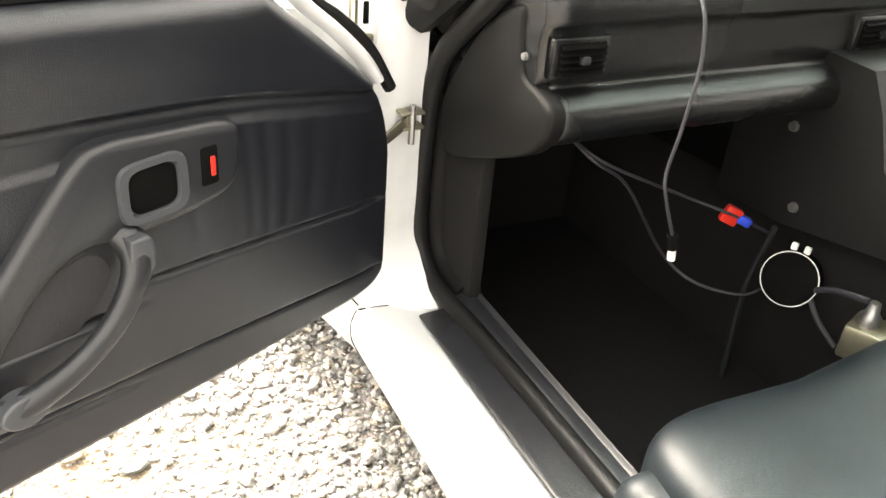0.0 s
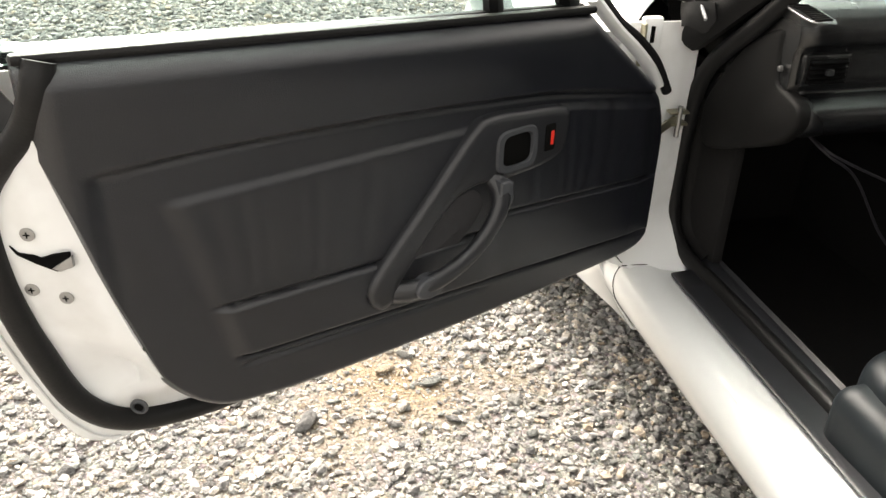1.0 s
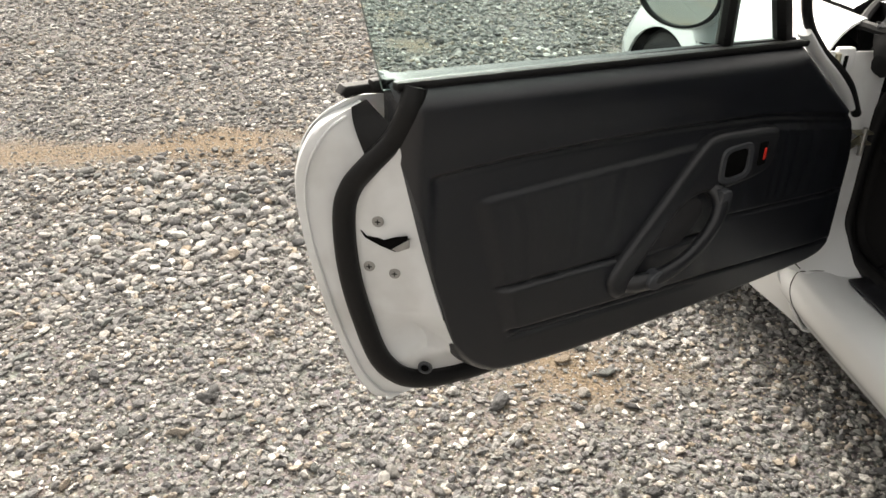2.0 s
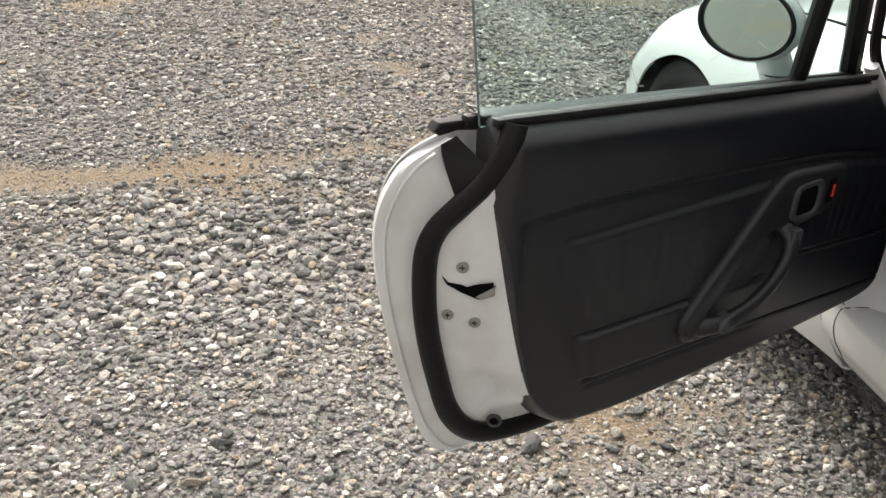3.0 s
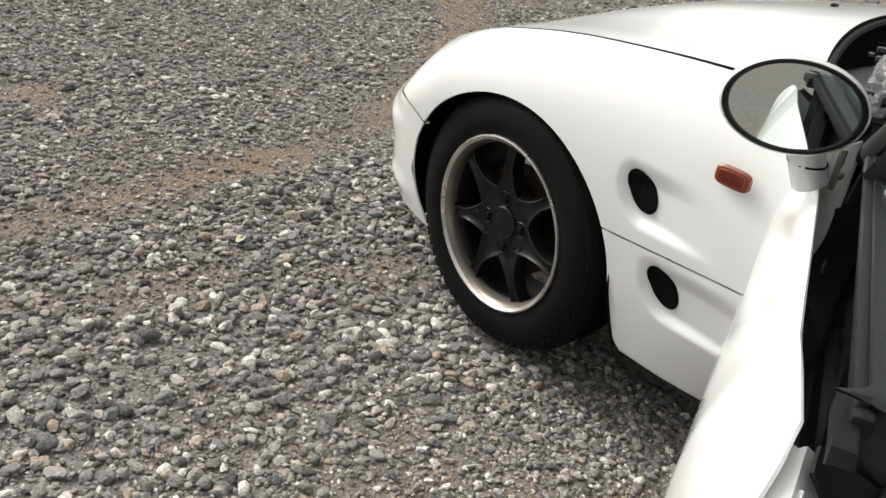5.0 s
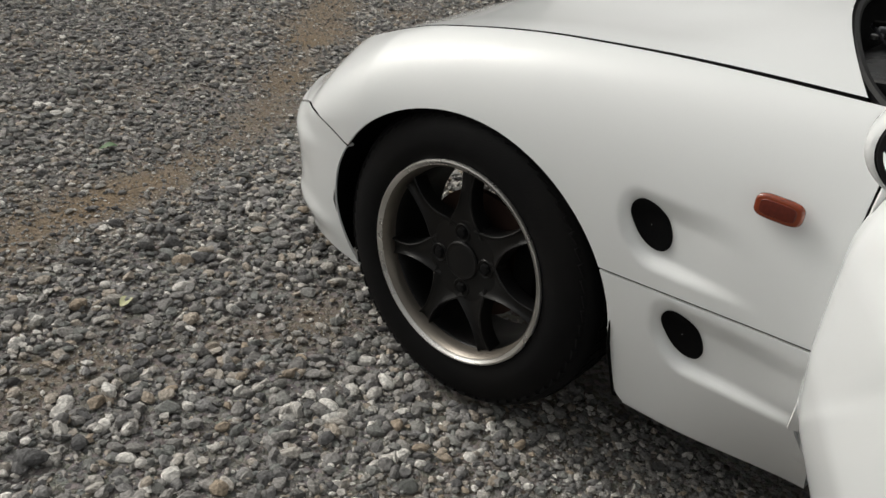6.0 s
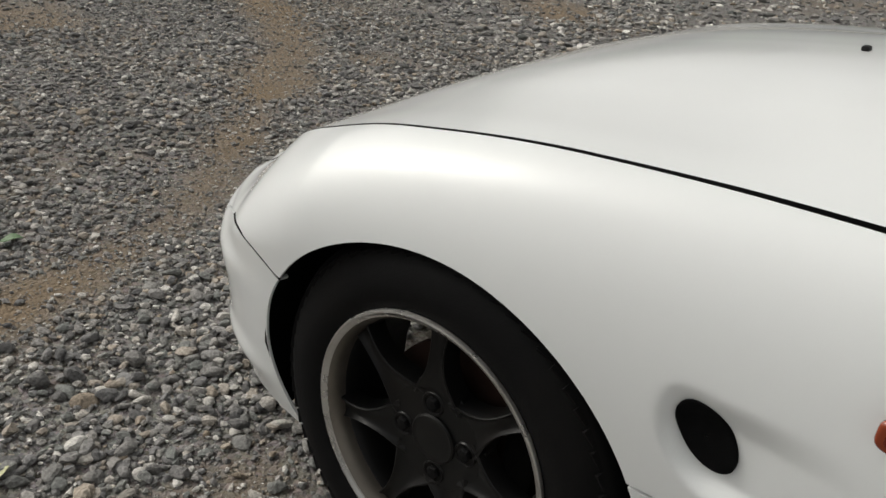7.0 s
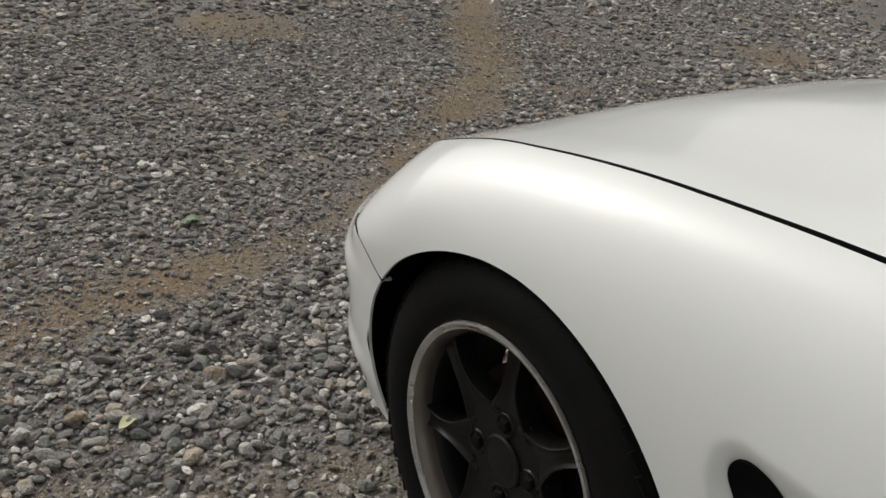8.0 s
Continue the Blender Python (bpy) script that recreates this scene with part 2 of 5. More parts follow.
def smooth_path(pts, n):
    """Catmull-Rom through points, resampled."""
    p = [Vector(q) for q in pts]
    p = [2 * p[0] - p[1]] + p + [2 * p[-1] - p[-2]]
    out = []
    segs = len(p) - 3
    for k in range(n + 1):
        f = k / n * segs
        i = min(int(f), segs - 1)
        t = f - i
        a, b, c, d = p[i:i + 4]
        out.append(0.5 * ((2 * b) + (c - a) * t + (2 * a - 5 * b + 4 * c - d) * t * t + (3 * b - a - 3 * c + d) * t ** 3))
    return out


def tube(pts, radius, n=24, sides=8, flat=1.0, taper=None):
    """A round or flattened bar along a smooth path, with closed ends."""
    path = smooth_path(pts, n)
    bm = bmesh.new()
    rings = []
    side = None
    for i, p in enumerate(path):
        d = (path[min(i + 1, n)] - path[max(i - 1, 0)]).normalized()
        ref = Vector((0, 0, 1)) if abs(d.z) < 0.9 else Vector((0, 1, 0))
        s = d.cross(ref).normalized() if side is None else (side - d * side.dot(d)).normalized()
        side = s
        u = s.cross(d)
        r = radius * (taper(i / n) if taper else 1)
        rings.append([bm.verts.new(p + s * (r * math.cos(a)) + u * (r * flat * math.sin(a))) for a in [2 * math.pi * k / sides for k in range(sides)]])
    for a, b in zip(rings, rings[1:]):
        for k in range(sides):
            bm.faces.new((a[k], b[k], b[(k + 1) % sides], a[(k + 1) % sides]))
    bm.faces.new(rings[0])
    bm.faces.new(rings[-1][::-1])
    bmesh.ops.recalc_face_normals(bm, faces=bm.faces)
    return bm


def plate(outline, depth, bevel=0.0, z0=0.0):
    """Extrudes a closed outline (x, y) from z0 by depth, with rounded upper edges."""
    bm = bmesh.new()
    f = bm.faces.new([bm.verts.new((x, y, z0)) for x, y in outline])
    r = bmesh.ops.extrude_face_region(bm, geom=[f])
    top = [v for v in r["geom"] if isinstance(v, bmesh.types.BMVert)]
    bmesh.ops.translate(bm, vec=(0, 0, depth), verts=top)
    bmesh.ops.recalc_face_normals(bm, faces=bm.faces)
    if bevel:
        ts = set(top)
        es = [e for e in bm.edges if e.verts[0] in ts and e.verts[1] in ts]
        bmesh.ops.bevel(bm, geom=es, offset=bevel, segments=3, affect="EDGES", profile=0.5)
    return bm


def oval(a, b, n=32, p=2.0):
    out = []
    for k in range(n):
        t = 2 * math.pi * k / n
        c, s = math.cos(t), math.sin(t)
        out.append((a * math.copysign(abs(c) ** (2 / p), c), b * math.copysign(abs(s) ** (2 / p), s)))
    return out


def lathe(profile, n=64, axis="X"):
    """Turns a profile of (along, radius) about an axis."""
    rows = []
    for k in range(n):
        a = 2 * math.pi * k / n
        rows.append([(x, r * math.cos(a), r * math.sin(a)) for x, r in profile])
    return grid(rows, close_v=True)


def step(a, b, x):
    t = min(1, max(0, (x - a) / (b - a)))
    return t * t * (3 - 2 * t)


def knots(y, ks, vs):
    """Smooth interpolation through knots."""
    if y <= ks[0]:
        return vs[0]
    if y >= ks[-1]:
        return vs[-1]
    for i in range(len(ks) - 1):
        if y <= ks[i + 1]:
            break
    t = (y - ks[i]) / (ks[i + 1] - ks[i])
    p0, p1 = vs[i], vs[i + 1]
    def slope(j):
        if j <= 0 or j >= len(ks) - 1:
            k0, k1 = (0, 1) if j <= 0 else (len(ks) - 2, len(ks) - 1)
        else:
            k0, k1 = j - 1, j + 1
        return (vs[k1] - vs[k0]) / (ks[k1] - ks[k0])
    h = ks[i + 1] - ks[i]
    m0, m1 = slope(i) * h, slope(i + 1) * h
    return (2 * t ** 3 - 3 * t ** 2 + 1) * p0 + (t ** 3 - 2 * t ** 2 + t) * m0 + (-2 * t ** 3 + 3 * t ** 2) * p1 + (t ** 3 - t ** 2) * m1


def thing(name, label, category, group="", kind="", basis=None):
    ob = new(name)
    ob.empty_display_size = 0.1
    if basis:
        ob.matrix_basis = basis
    return tagged(ob, label, category, group, kind)


# ---- the car's skin: shared surface ----
# the front axle stands at y = 0, the car looks along +y, its middle plane is x = 0
Y0, NOSE, PLAN = 0.06, 0.60, 3.3
ZM = 0.46


def half_width(y):
    if y <= Y0:
        return 0.686 - 0.006 * min(1, max(0, (-0.1 - y) / 0.4))
    return 0.686 * max(0.0, 1 - min(1, (y - Y0) / NOSE) ** PLAN) ** (1 / PLAN)


def hood_edge(y):
    x = knots(y, (-0.62, -0.3, 0.0, 0.15, 0.3, 0.45, 0.56), (0.588, 0.58, 0.575, 0.57, 0.55, 0.50, 0.43))
    z = knots(y, (-0.62, -0.3, -0.1, 0.0, 0.1, 0.2, 0.3, 0.4, 0.5, 0.6), (0.718, 0.703, 0.685, 0.671, 0.652, 0.628, 0.592, 0.546, 0.468, 0.41))
    return min(x, 0.88 * half_width(y)), z


def hood_mid(y):
    return knots(y, (-0.62, -0.4, -0.2, 0.0, 0.15, 0.3, 0.45, 0.6), (0.795, 0.775, 0.748, 0.712, 0.67, 0.612, 0.535, 0.44))


def hood_point(y, s):
    xh, zh = hood_edge(y)
    zc = hood_mid(y)
    # flat shoulders beside a raised middle, fading towards the nose and the screen
    crown = knots(abs(s), (0.0, 0.2, 0.35, 0.5, 0.65, 0.78, 0.9, 1.0), (1.0, 0.97, 0.86, 0.62, 0.33, 0.17, 0.09, 0.0))
    plain = 1 - abs(s) ** 2.3
    w = step(-0.42, -0.18, y) * step(0.52, 0.25, y)
    return Vector((-s * xh, y, zh + (zc - zh) * (plain + (crown - plain) * w)))


def side_point(y, z):
    w = half_width(y)
    if z >= ZM:
        return None
    turn_in = 0.038 * step(-0.40, -0.63, y) * max(0, (0.32 - z) / 0.16) ** 1.6
    return Vector((-(w - 0.035 * ((ZM - z) / 0.28) ** 2 - turn_in), y, z))


def nip(y, z):
    """Share by which the skin is drawn in round the upper corner of the nose."""
    return 0.30 * step(0.40, 0.58, y) * step(0.38, 0.47, z)


def fender_curve(y, n=60):
    xh, zh = hood_edge(y)
    f = min(1, max(0, (y - 0.25) / 0.2))
    zm = min(ZM - 0.055 * f, zh - 0.005)
    w = max(xh + 0.004, half_width(y) * (1 - nip(y, zm)))
    p0, p3 = Vector((-xh, y, zh)), Vector((-w, y, zm))
    k, d = zh - zm, w - xh
    p1 = p0 + Vector((-(0.55 - 0.2 * f) * d, 0, -0.10 * d * (1 - f) - 0.24 * k * f))
    p2 = p3 + Vector((0.13 * d * f, 0, (0.62 - 0.27 * f) * k))
    out = []
    for i in range(n + 1):
        t = i / n
        out.append(p0 * (1 - t) ** 3 + p1 * 3 * t * (1 - t) ** 2 + p2 * 3 * t * t * (1 - t) + p3 * t ** 3)
    for i in range(1, 31):
        p = side_point(y, zm - 1e-4 - 0.28 * i / 30)
        p.x *= 1 - nip(y, p.z)
        out.append(p)
    return out


ARCH_Y, ARCH_F, ARCH_Z, HUB_Z = 0.303, 0.314, 0.270, 0.275


def arch_z(y):
    return HUB_Z + ARCH_Z * math.sqrt(max(0, 1 - (y / (ARCH_Y if y < 0 else ARCH_F)) ** 2))


def arch_y(z, half=ARCH_Y):
    if z < HUB_Z:
        return half + 0.25 * (HUB_Z - z)
    return half * math.sqrt(max(0, 1 - ((z - HUB_Z) / ARCH_Z) ** 2))


SEAM_REAR, SEAM_FRONT = -0.27, 0.274


def corner_rise(y):
    """The bumper's upper edge climbs round the corner and drops again below the headlamp."""
    return knots(y, (SEAM_FRONT, 0.32, 0.36, 0.40, 0.45, 0.50, 0.55, 0.60), (0.0, 0.014, 0.022, 0.026, 0.018, 0.000, -0.020, -0.040))


def fender_low(y):
    if y < SEAM_REAR:
        return 0.397 + (SEAM_REAR - y) * 0.06
    if y > SEAM_FRONT:
        return min(0.405 + corner_rise(y), hood_edge(y)[1] - 0.012)
    return arch_z(y)


SCOOPS = [(-0.331, 0.490), (-0.413, 0.342)]


def scooped(p, which):
    """Presses an oval air outlet, with its run-out to the rear, into the skin."""
    cy, cz = SCOOPS[which]
    a, b = cy - p.y, p.z - cz + 0.004
    a += 0.40 * b
    r = math.hypot(min(a, 0) / 0.050, b / (0.058 if b < 0 else 0.058))
    dip = min(1, max(0, (1 - r) / (0.36 + 0.36 * step(-0.025, 0.03, b))))
    dip = dip * dip * (3 - 2 * dip)
    run = min(1, max(0, a / (0.17 if which == 0 else 0.30)))
    return Vector((p.x + 0.016 * dip * (1 - run * run * (3 - 2 * run)), p.y, p.z))


def skin_at(y, z):
    c = fender_curve(y)
    for p, q in zip(c, c[1:]):
        if p.z >= z >= q.z:
            return p.lerp(q, (p.z - z) / max(1e-6, p.z - q.z))
    return c[-1]


def resample(pts, n):
    acc = [0]
    for a, b in zip(pts, pts[1:]):
        acc.append(acc[-1] + (b - a).length)
    out, j = [], 0
    for k in range(n + 1):
        s = acc[-1] * k / n
        while j < len(acc) - 2 and acc[j + 1] < s:
            j += 1
        span = acc[j + 1] - acc[j]
        out.append(pts[j].lerp(pts[j + 1], (s - acc[j]) / span if span else 0))
    return out


def fender_rows():
    ys = list(np.arange(-0.585, SEAM_REAR - 0.003, 0.004)) + [SEAM_REAR]
    ys += [(ARCH_Y if a < 0 else ARCH_F) * math.sin(a) for a in np.linspace(math.asin(SEAM_REAR / ARCH_Y), math.asin(SEAM_FRONT / ARCH_F), 44)[1:-1]]
    ys += [SEAM_FRONT] + list(np.linspace(SEAM_FRONT, 0.60, 34)[1:])
    rows = []
    for y in ys:
        c = fender_curve(y)
        low = fender_low(y)
        cut = [p for p in c if p.z > low]
        nxt = c[len(cut)] if len(cut) < len(c) else c[-1]
        a = cut[-1]
        t = (a.z - low) / (a.z - nxt.z) if a.z > nxt.z else 0
        cut.append(a.lerp(nxt, t))
        rows.append([scooped(p, 0) if y < -0.2 else p for p in resample(cut, 90)])
    return rows


def mirrored(rows):
    return [[Vector((-p[0], p[1], p[2])) for p in r] for r in rows]


car = thing("car", "small white two-seat sports car with its passenger door wide open", "car")

fr = fender_rows()
fender = thicken(part("fender", flipped(grid(fr)), PAINT, car), 0.004, split=70)
thicken(part("fender", grid(mirrored(fr)), PAINT, car), 0.004, split=70)

# bonnet, from edge to edge, with a narrow gap to the wings
hood_rows = []
for t in list(np.linspace(0, 0.9, 54)) + [0.93, 0.96, 0.985, 1.0]:
    row = []
    for s in np.linspace(1, -1, 61):
        back = -0.36 - 0.165 * s * s
        y = back + (0.615 - back) * t
        g = (0.0035 + 0.0045 * min(1, max(0, (0.35 - y) / 0.6))) / hood_edge(y)[0]
        row.append(hood_point(y, s * (1 - g)) + Vector((0, 0, 0.001)))
    hood_rows.append(row)
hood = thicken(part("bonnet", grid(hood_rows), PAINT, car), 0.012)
# edge faces blackened to stand for shade deep in the bonnet gap
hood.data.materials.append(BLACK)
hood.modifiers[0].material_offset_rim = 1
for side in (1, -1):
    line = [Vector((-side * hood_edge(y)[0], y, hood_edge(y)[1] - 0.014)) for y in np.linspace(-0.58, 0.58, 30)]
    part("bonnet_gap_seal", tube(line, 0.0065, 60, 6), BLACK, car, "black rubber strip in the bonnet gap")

# lower panel behind the front wheel, on each side
def skirt_rows():
    rows = []
    for z in np.linspace(0.166, 0.393, 58):
        ya = -arch_y(z)
        zz = min(z, 0.393)
        rows.append([scooped(side_point(y, zz + (SEAM_REAR - y) * 0.06 * (z - 0.166) / 0.227 - 0.014 * step(-0.40, -0.63, y) * (0.393 - z) / 0.227), 1) for y in np.linspace(ya - 0.012 * max(0, (0.185 - z) / 0.019) ** 2, -0.588 - 0.040 * step(0.31, 0.20, z), 80)])
    lips = [[Vector((p.x + 0.035 * (1 - math.cos(q)), p.y, p.z - 0.014 * math.sin(q))) for p in rows[0]] for q in (1.57, 1.1, 0.7, 0.35)]
    return lips + rows


sr = skirt_rows()
thicken(part("lower_fender_panel", grid(sr), PAINT, car), 0.004, split=70)
thicken(part("lower_fender_panel", flipped(grid(mirrored(sr))), PAINT, car), 0.004, split=70)

# front bumper, wrapping round the nose
def bumper_top(y):
    return min(0.4015 + corner_rise(y), hood_edge(y)[1] - 0.016)


bump_rows = []
for v in np.linspace(0, 1, 34):
    row = []
    z0 = 0.150 + 0.252 * v
    yf = arch_y(max(z0, HUB_Z), ARCH_F) + (0.0 if z0 >= HUB_Z else -0.035 * ((HUB_Z - z0) / 0.1) ** 1.6)
    t0 = math.asin(min(1, ((yf - Y0) / NOSE) ** (PLAN / 2)))
    for k in range(49):
        t = t0 + (math.pi / 2 - t0) * k / 48
        y = Y0 + NOSE * math.sin(t) ** (2 / PLAN)
        x = 0.686 * max(0, math.cos(t)) ** (2 / PLAN)
        z = 0.150 + (bumper_top(y) - 0.150) * v
        tuck = 0.022 * (max(0, 0.28 - z) / 0.145) ** 2.5
        ledge = 0.006 * math.exp(-((z - 0.205) / 0.022) ** 2) * min(1, max(0, (y - 0.30) / 0.08))
        x += ledge - 0.020 * ((ZM - z) / 0.28) ** 2 - 0.3 * tuck * x
        x += 0.008 * math.exp(-((z - 0.355) / 0.04) ** 2) * step(0.36, 0.46, y) * step(0.62, 0.55, y)
        x *= 1 - nip(y, z)
        if z > 0.36 and y < 0.60:
            x += (-skin_at(y, z).x - x) * step(0.36, 0.392, z) * step(0.60, 0.54, y)
        row.append(Vector((-x, y - tuck + ledge, z)))
    bump_rows.append(row + [Vector((-p.x, p.y, p.z)) for p in row[-2::-1]])
# the upper edge turns in behind the wing, the headlamp and the bonnet
for inset, drop in ((0.002, -0.0008), (0.006, -0.001), (0.020, 0.001)):
    bump_rows.append([Vector((p.x * (1 - inset * 1.4), p.y - inset * step(0.33, 0.42, p.y), p.z - drop)) for p in bump_rows[33]])
thicken(part("front_bumper", flipped(grid(bump_rows)), PAINT, car), 0.004)
for side in (1, -1):
    line = [Vector((side * (p.x + 0.0022), p.y - 0.001, p.z + 0.0018)) for p in bump_rows[33][:12]]
    part("bumper_gap", tube(line, 0.0030, 60, 6), DARK, car, "dark gap between wing and bumper")

# wheel housings and the dark lining under the nose
for side in (1, -1):
    rows = []
    for x, g in ((0.70, 0.002), (0.64, 0.012), (0.60, 0.022), (0.42, 0.022)):
        rows.append([Vector((-side * min(x, 0.648), -ARCH_Y - g - 0.02, 0.17))] + [Vector((-side * min(x, half_width(-(ARCH_Y + g) * math.cos(a)) - 0.010 - 0.016 * math.sin(a) ** 4), -((ARCH_Y if math.cos(a) > 0 else ARCH_F) + g) * math.cos(a), HUB_Z + (ARCH_Z + g) * math.sin(a))) for a in np.linspace(0, math.pi, 30)] + [Vector((-side * min(x, 0.655), ARCH_F + g - 0.02, 0.205)), Vector((-side * min(x, 0.645), ARCH_F + g - 0.034, 0.16))])
    thicken(part("wheel_arch_liner", grid(rows), DARK, car, "black wheel arch liner"), 0.003)

# air outlets and side repeater
for i, (cy, cz) in enumerate(SCOOPS):
    for side in (1, -1):
        rows = []
        for r, lift in ((0.02, 0.0035), (0.3, 0.0035), (0.6, 0.0035), (0.85, 0.0035), (0.95, 0.0035), (1.0, 0.002), (1.0, -0.006)):
            row = []
            for k in range(44):
                q = 2 * math.pi * k / 44
                a, b = 0.0265 * r * math.cos(q), 0.0415 * r * math.sin(q)
                c, s = math.cos(0.74), math.sin(0.74)
                y, z = cy - (a * c - b * s), cz + (a * s + b * c)
                row.append(Vector((side * (scooped(skin_at(y, z), i).x - lift), y, z)))
            rows.append(row)
        bm = grid(rows, close_u=True)
        bmesh.ops.recalc_face_normals(bm, faces=bm.faces)
        part("air_outlet", bm, MESH, car, "oval black mesh air outlet")
for side in (1, -1):
    m = Matrix.Translation((-side * 0.679, -0.493, 0.582)) @ Matrix.Rotation(radians(-90 * side), 4, "Y") @ Matrix.Rotation(radians(90), 4, "Z")
    lamp = part("side_repeater", plate(oval(0.0315, 0.0165, 48, 3.6), 0.007, 0.0045), AMBER, car, "amber side repeater lamp", basis=m)
    part("inner_lens", plate(oval(0.0235, 0.0105, 40, 4.0), 0.002, 0.001, 0.0062), AMBER_DEEP, lamp)

# headlamps behind glass at the corners of the nose
for side in (1, -1):
    bm = bmesh.new()
    bmesh.ops.create_uvsphere(bm, u_segments=24, v_segments=12, radius=1)
    bmesh.ops.scale(bm, vec=(0.075, 0.045, 0.014), verts=bm.verts)
    part("headlamp", bm, DARK, car, "dark oval headlamp", basis=Matrix.Translation((-side * 0.49, 0.505, 0.427)) @ Vector((-side * 0.35, 0.72, 0.6)).to_track_quat("Z", "X").to_matrix().to_4x4())

# washer jet on the bonnet
part("washer_jet", box((0.018, 0.012, 0.008), hood_point(-0.23, 0.06) + Vector((0, 0, 0.004)), 0.003), BLACK, car, "small black washer jet")


# ---- front wheels ----
def build_wheel(side):
    tyre_profile = [(0.075, 0.186), (0.080, 0.192), (0.083, 0.222), (0.078, 0.248), (0.068, 0.266), (0.056, 0.275), (0.0, 0.279),
                    (-0.056, 0.275), (-0.07, 0.266), (-0.082, 0.24), (-0.08, 0.192), (-0.07, 0.182), (0.066, 0.180)]
    w = part("wheel", lathe(tyre_profile, 96), TYRE, car, "black alloy wheel with a polished lip",
             basis=Matrix.Translation((-side * 0.597, 0, HUB_Z)) @ Matrix.Rotation(radians(-1.5 if side == -1 else 178.5), 4, "Z"))
    # tread blocks along the shoulder
    bm = bmesh.new()
    for k in range(64):
        a = 2 * math.pi * k / 64
        for xs in (0.062, 0.02, -0.024, -0.062):
            b2 = box((0.032 if abs(xs) < 0.05 else 0.022, 0.021, 0.009), (0, 0, 0), 0, Matrix.Rotation(radians(12 if xs > 0 else -12), 4, "Z"))
            r = 0.2745 if abs(xs) < 0.05 else 0.2635
            tilt = Matrix.Rotation(0 if abs(xs) < 0.05 else math.copysign(0.42, xs), 4, "Y")
            bmesh.ops.transform(b2, matrix=Matrix.Rotation(a + (0.04 if xs in (0.02, -0.062) else 0), 4, "X") @ Matrix.Translation((xs, 0, r)) @ tilt, verts=b2.verts)
            tmp = bpy.data.meshes.new("t")
            b2.to_mesh(tmp)
            b2.free()
            bm.from_mesh(tmp)
            bpy.data.meshes.remove(tmp)
    part("tread", bm, TYRE, w, smooth=False)
    lip = [(0.070, 0.178), (0.079, 0.1885), (0.083, 0.1875), (0.084, 0.1845), (0.082, 0.1815), (0.080, 0.1800), (0.079, 0.1775)]
    part("rim_lip", lathe(lip, 96), LIP, w, "scratched polished alloy rim lip")
    part("rim_slope", lathe([(0.079, 0.1775), (0.074, 0.1735), (0.062, 0.1705), (0.052, 0.1695)], 96), SLOPE, w, "dull dusty inner slope of the rim")
    part("rim_barrel", lathe([(0.053, 0.1705), (0.05, 0.1680), (0.0, 0.163), (-0.07, 0.168)], 64), WHEEL, w)
    # seven curved spokes with ridges
    bm = bmesh.new()
    for k in range(7):
        a0 = 2 * math.pi * k / 7 + radians(142.9 if side == 1 else 37.1)
        rows = []
        for i in range(11):
            t = i / 10
            r = 0.055 + 0.114 * t
            half = 0.0095 + 0.034 * math.exp(-(t / 0.34) ** 1.5) + 0.007 * t ** 5
            x = 0.054 + 0.006 * math.sin(math.pi * t) + 0.004 * t
            prof = [(-1.08, -0.026), (-0.99, -0.006), (-0.93, 0.0022), (-0.83, 0.0034), (-0.70, 0.001), (-0.5, -0.002), (0, -0.003), (0.5, -0.002), (0.70, 0.001), (0.83, 0.0034), (0.93, 0.0022), (0.99, -0.006), (1.08, -0.026)]
            rows.append([Vector((x + dx, 0, 0)) + Matrix.Rotation(a0, 3, "X") @ Vector((0, r, half * s)) for s, dx in prof])
        g = grid(rows)
        tmp = bpy.data.meshes.new("t")
        g.to_mesh(tmp)
        g.free()
        bm.from_mesh(tmp)
        bpy.data.meshes.remove(tmp)
    bmesh.ops.recalc_face_normals(bm, faces=bm.faces)
    part("spokes", bm, WHEEL, w)
    hub = [(0.03, 0.084), (0.050, 0.082), (0.0555, 0.076), (0.0555, 0.040), (0.0555, 0.0)]
    part("hub", lathe(hub, 48), WHEEL, w)
    cap = lathe([(0.054, 0.0365), (0.0585, 0.036), (0.0605, 0.0335), (0.0595, 0.030), (0.0600, 0.026), (0.061, 0.0)], 40)
    part("centre_cap", cap, WHEEL, w)
    for k in range(4):
        a = 2 * math.pi * k / 4 + radians(97 if side == 1 else 83)
        collar = lathe([(0.050, 0.0185), (0.0565, 0.0175), (0.0580, 0.016), (0.0570, 0.0140), (0.050, 0.0135)], 28)
        bmesh.ops.translate(collar, vec=(0, 0.053 * math.cos(a), 0.053 * math.sin(a)), verts=collar.verts)
        part("nut_collar", collar, WHEEL, w)
        nut = lathe([(0.045, 0.0105), (0.0585, 0.0105), (0.0615, 0.0085), (0.062, 0.005), (0.0625, 0.0)], 6)
        bmesh.ops.translate(nut, vec=(0, 0.053 * math.cos(a), 0.053 * math.sin(a)), verts=nut.verts)
        part("wheel_nut", nut, TYRE, w, smooth=False)
    part("brake_disc", lathe([(0.0, 0.118), (0.012, 0.118), (0.012, 0.05), (0.02, 0.045), (0.02, 0.0)], 48), RUST, w, "rusty brake disc")
    part("brake_caliper", box((0.05, 0.05, 0.11), (0.01, 0.115, 0.02), 0.012), DARK, w)
    return w


build_wheel(1)
build_wheel(-1)

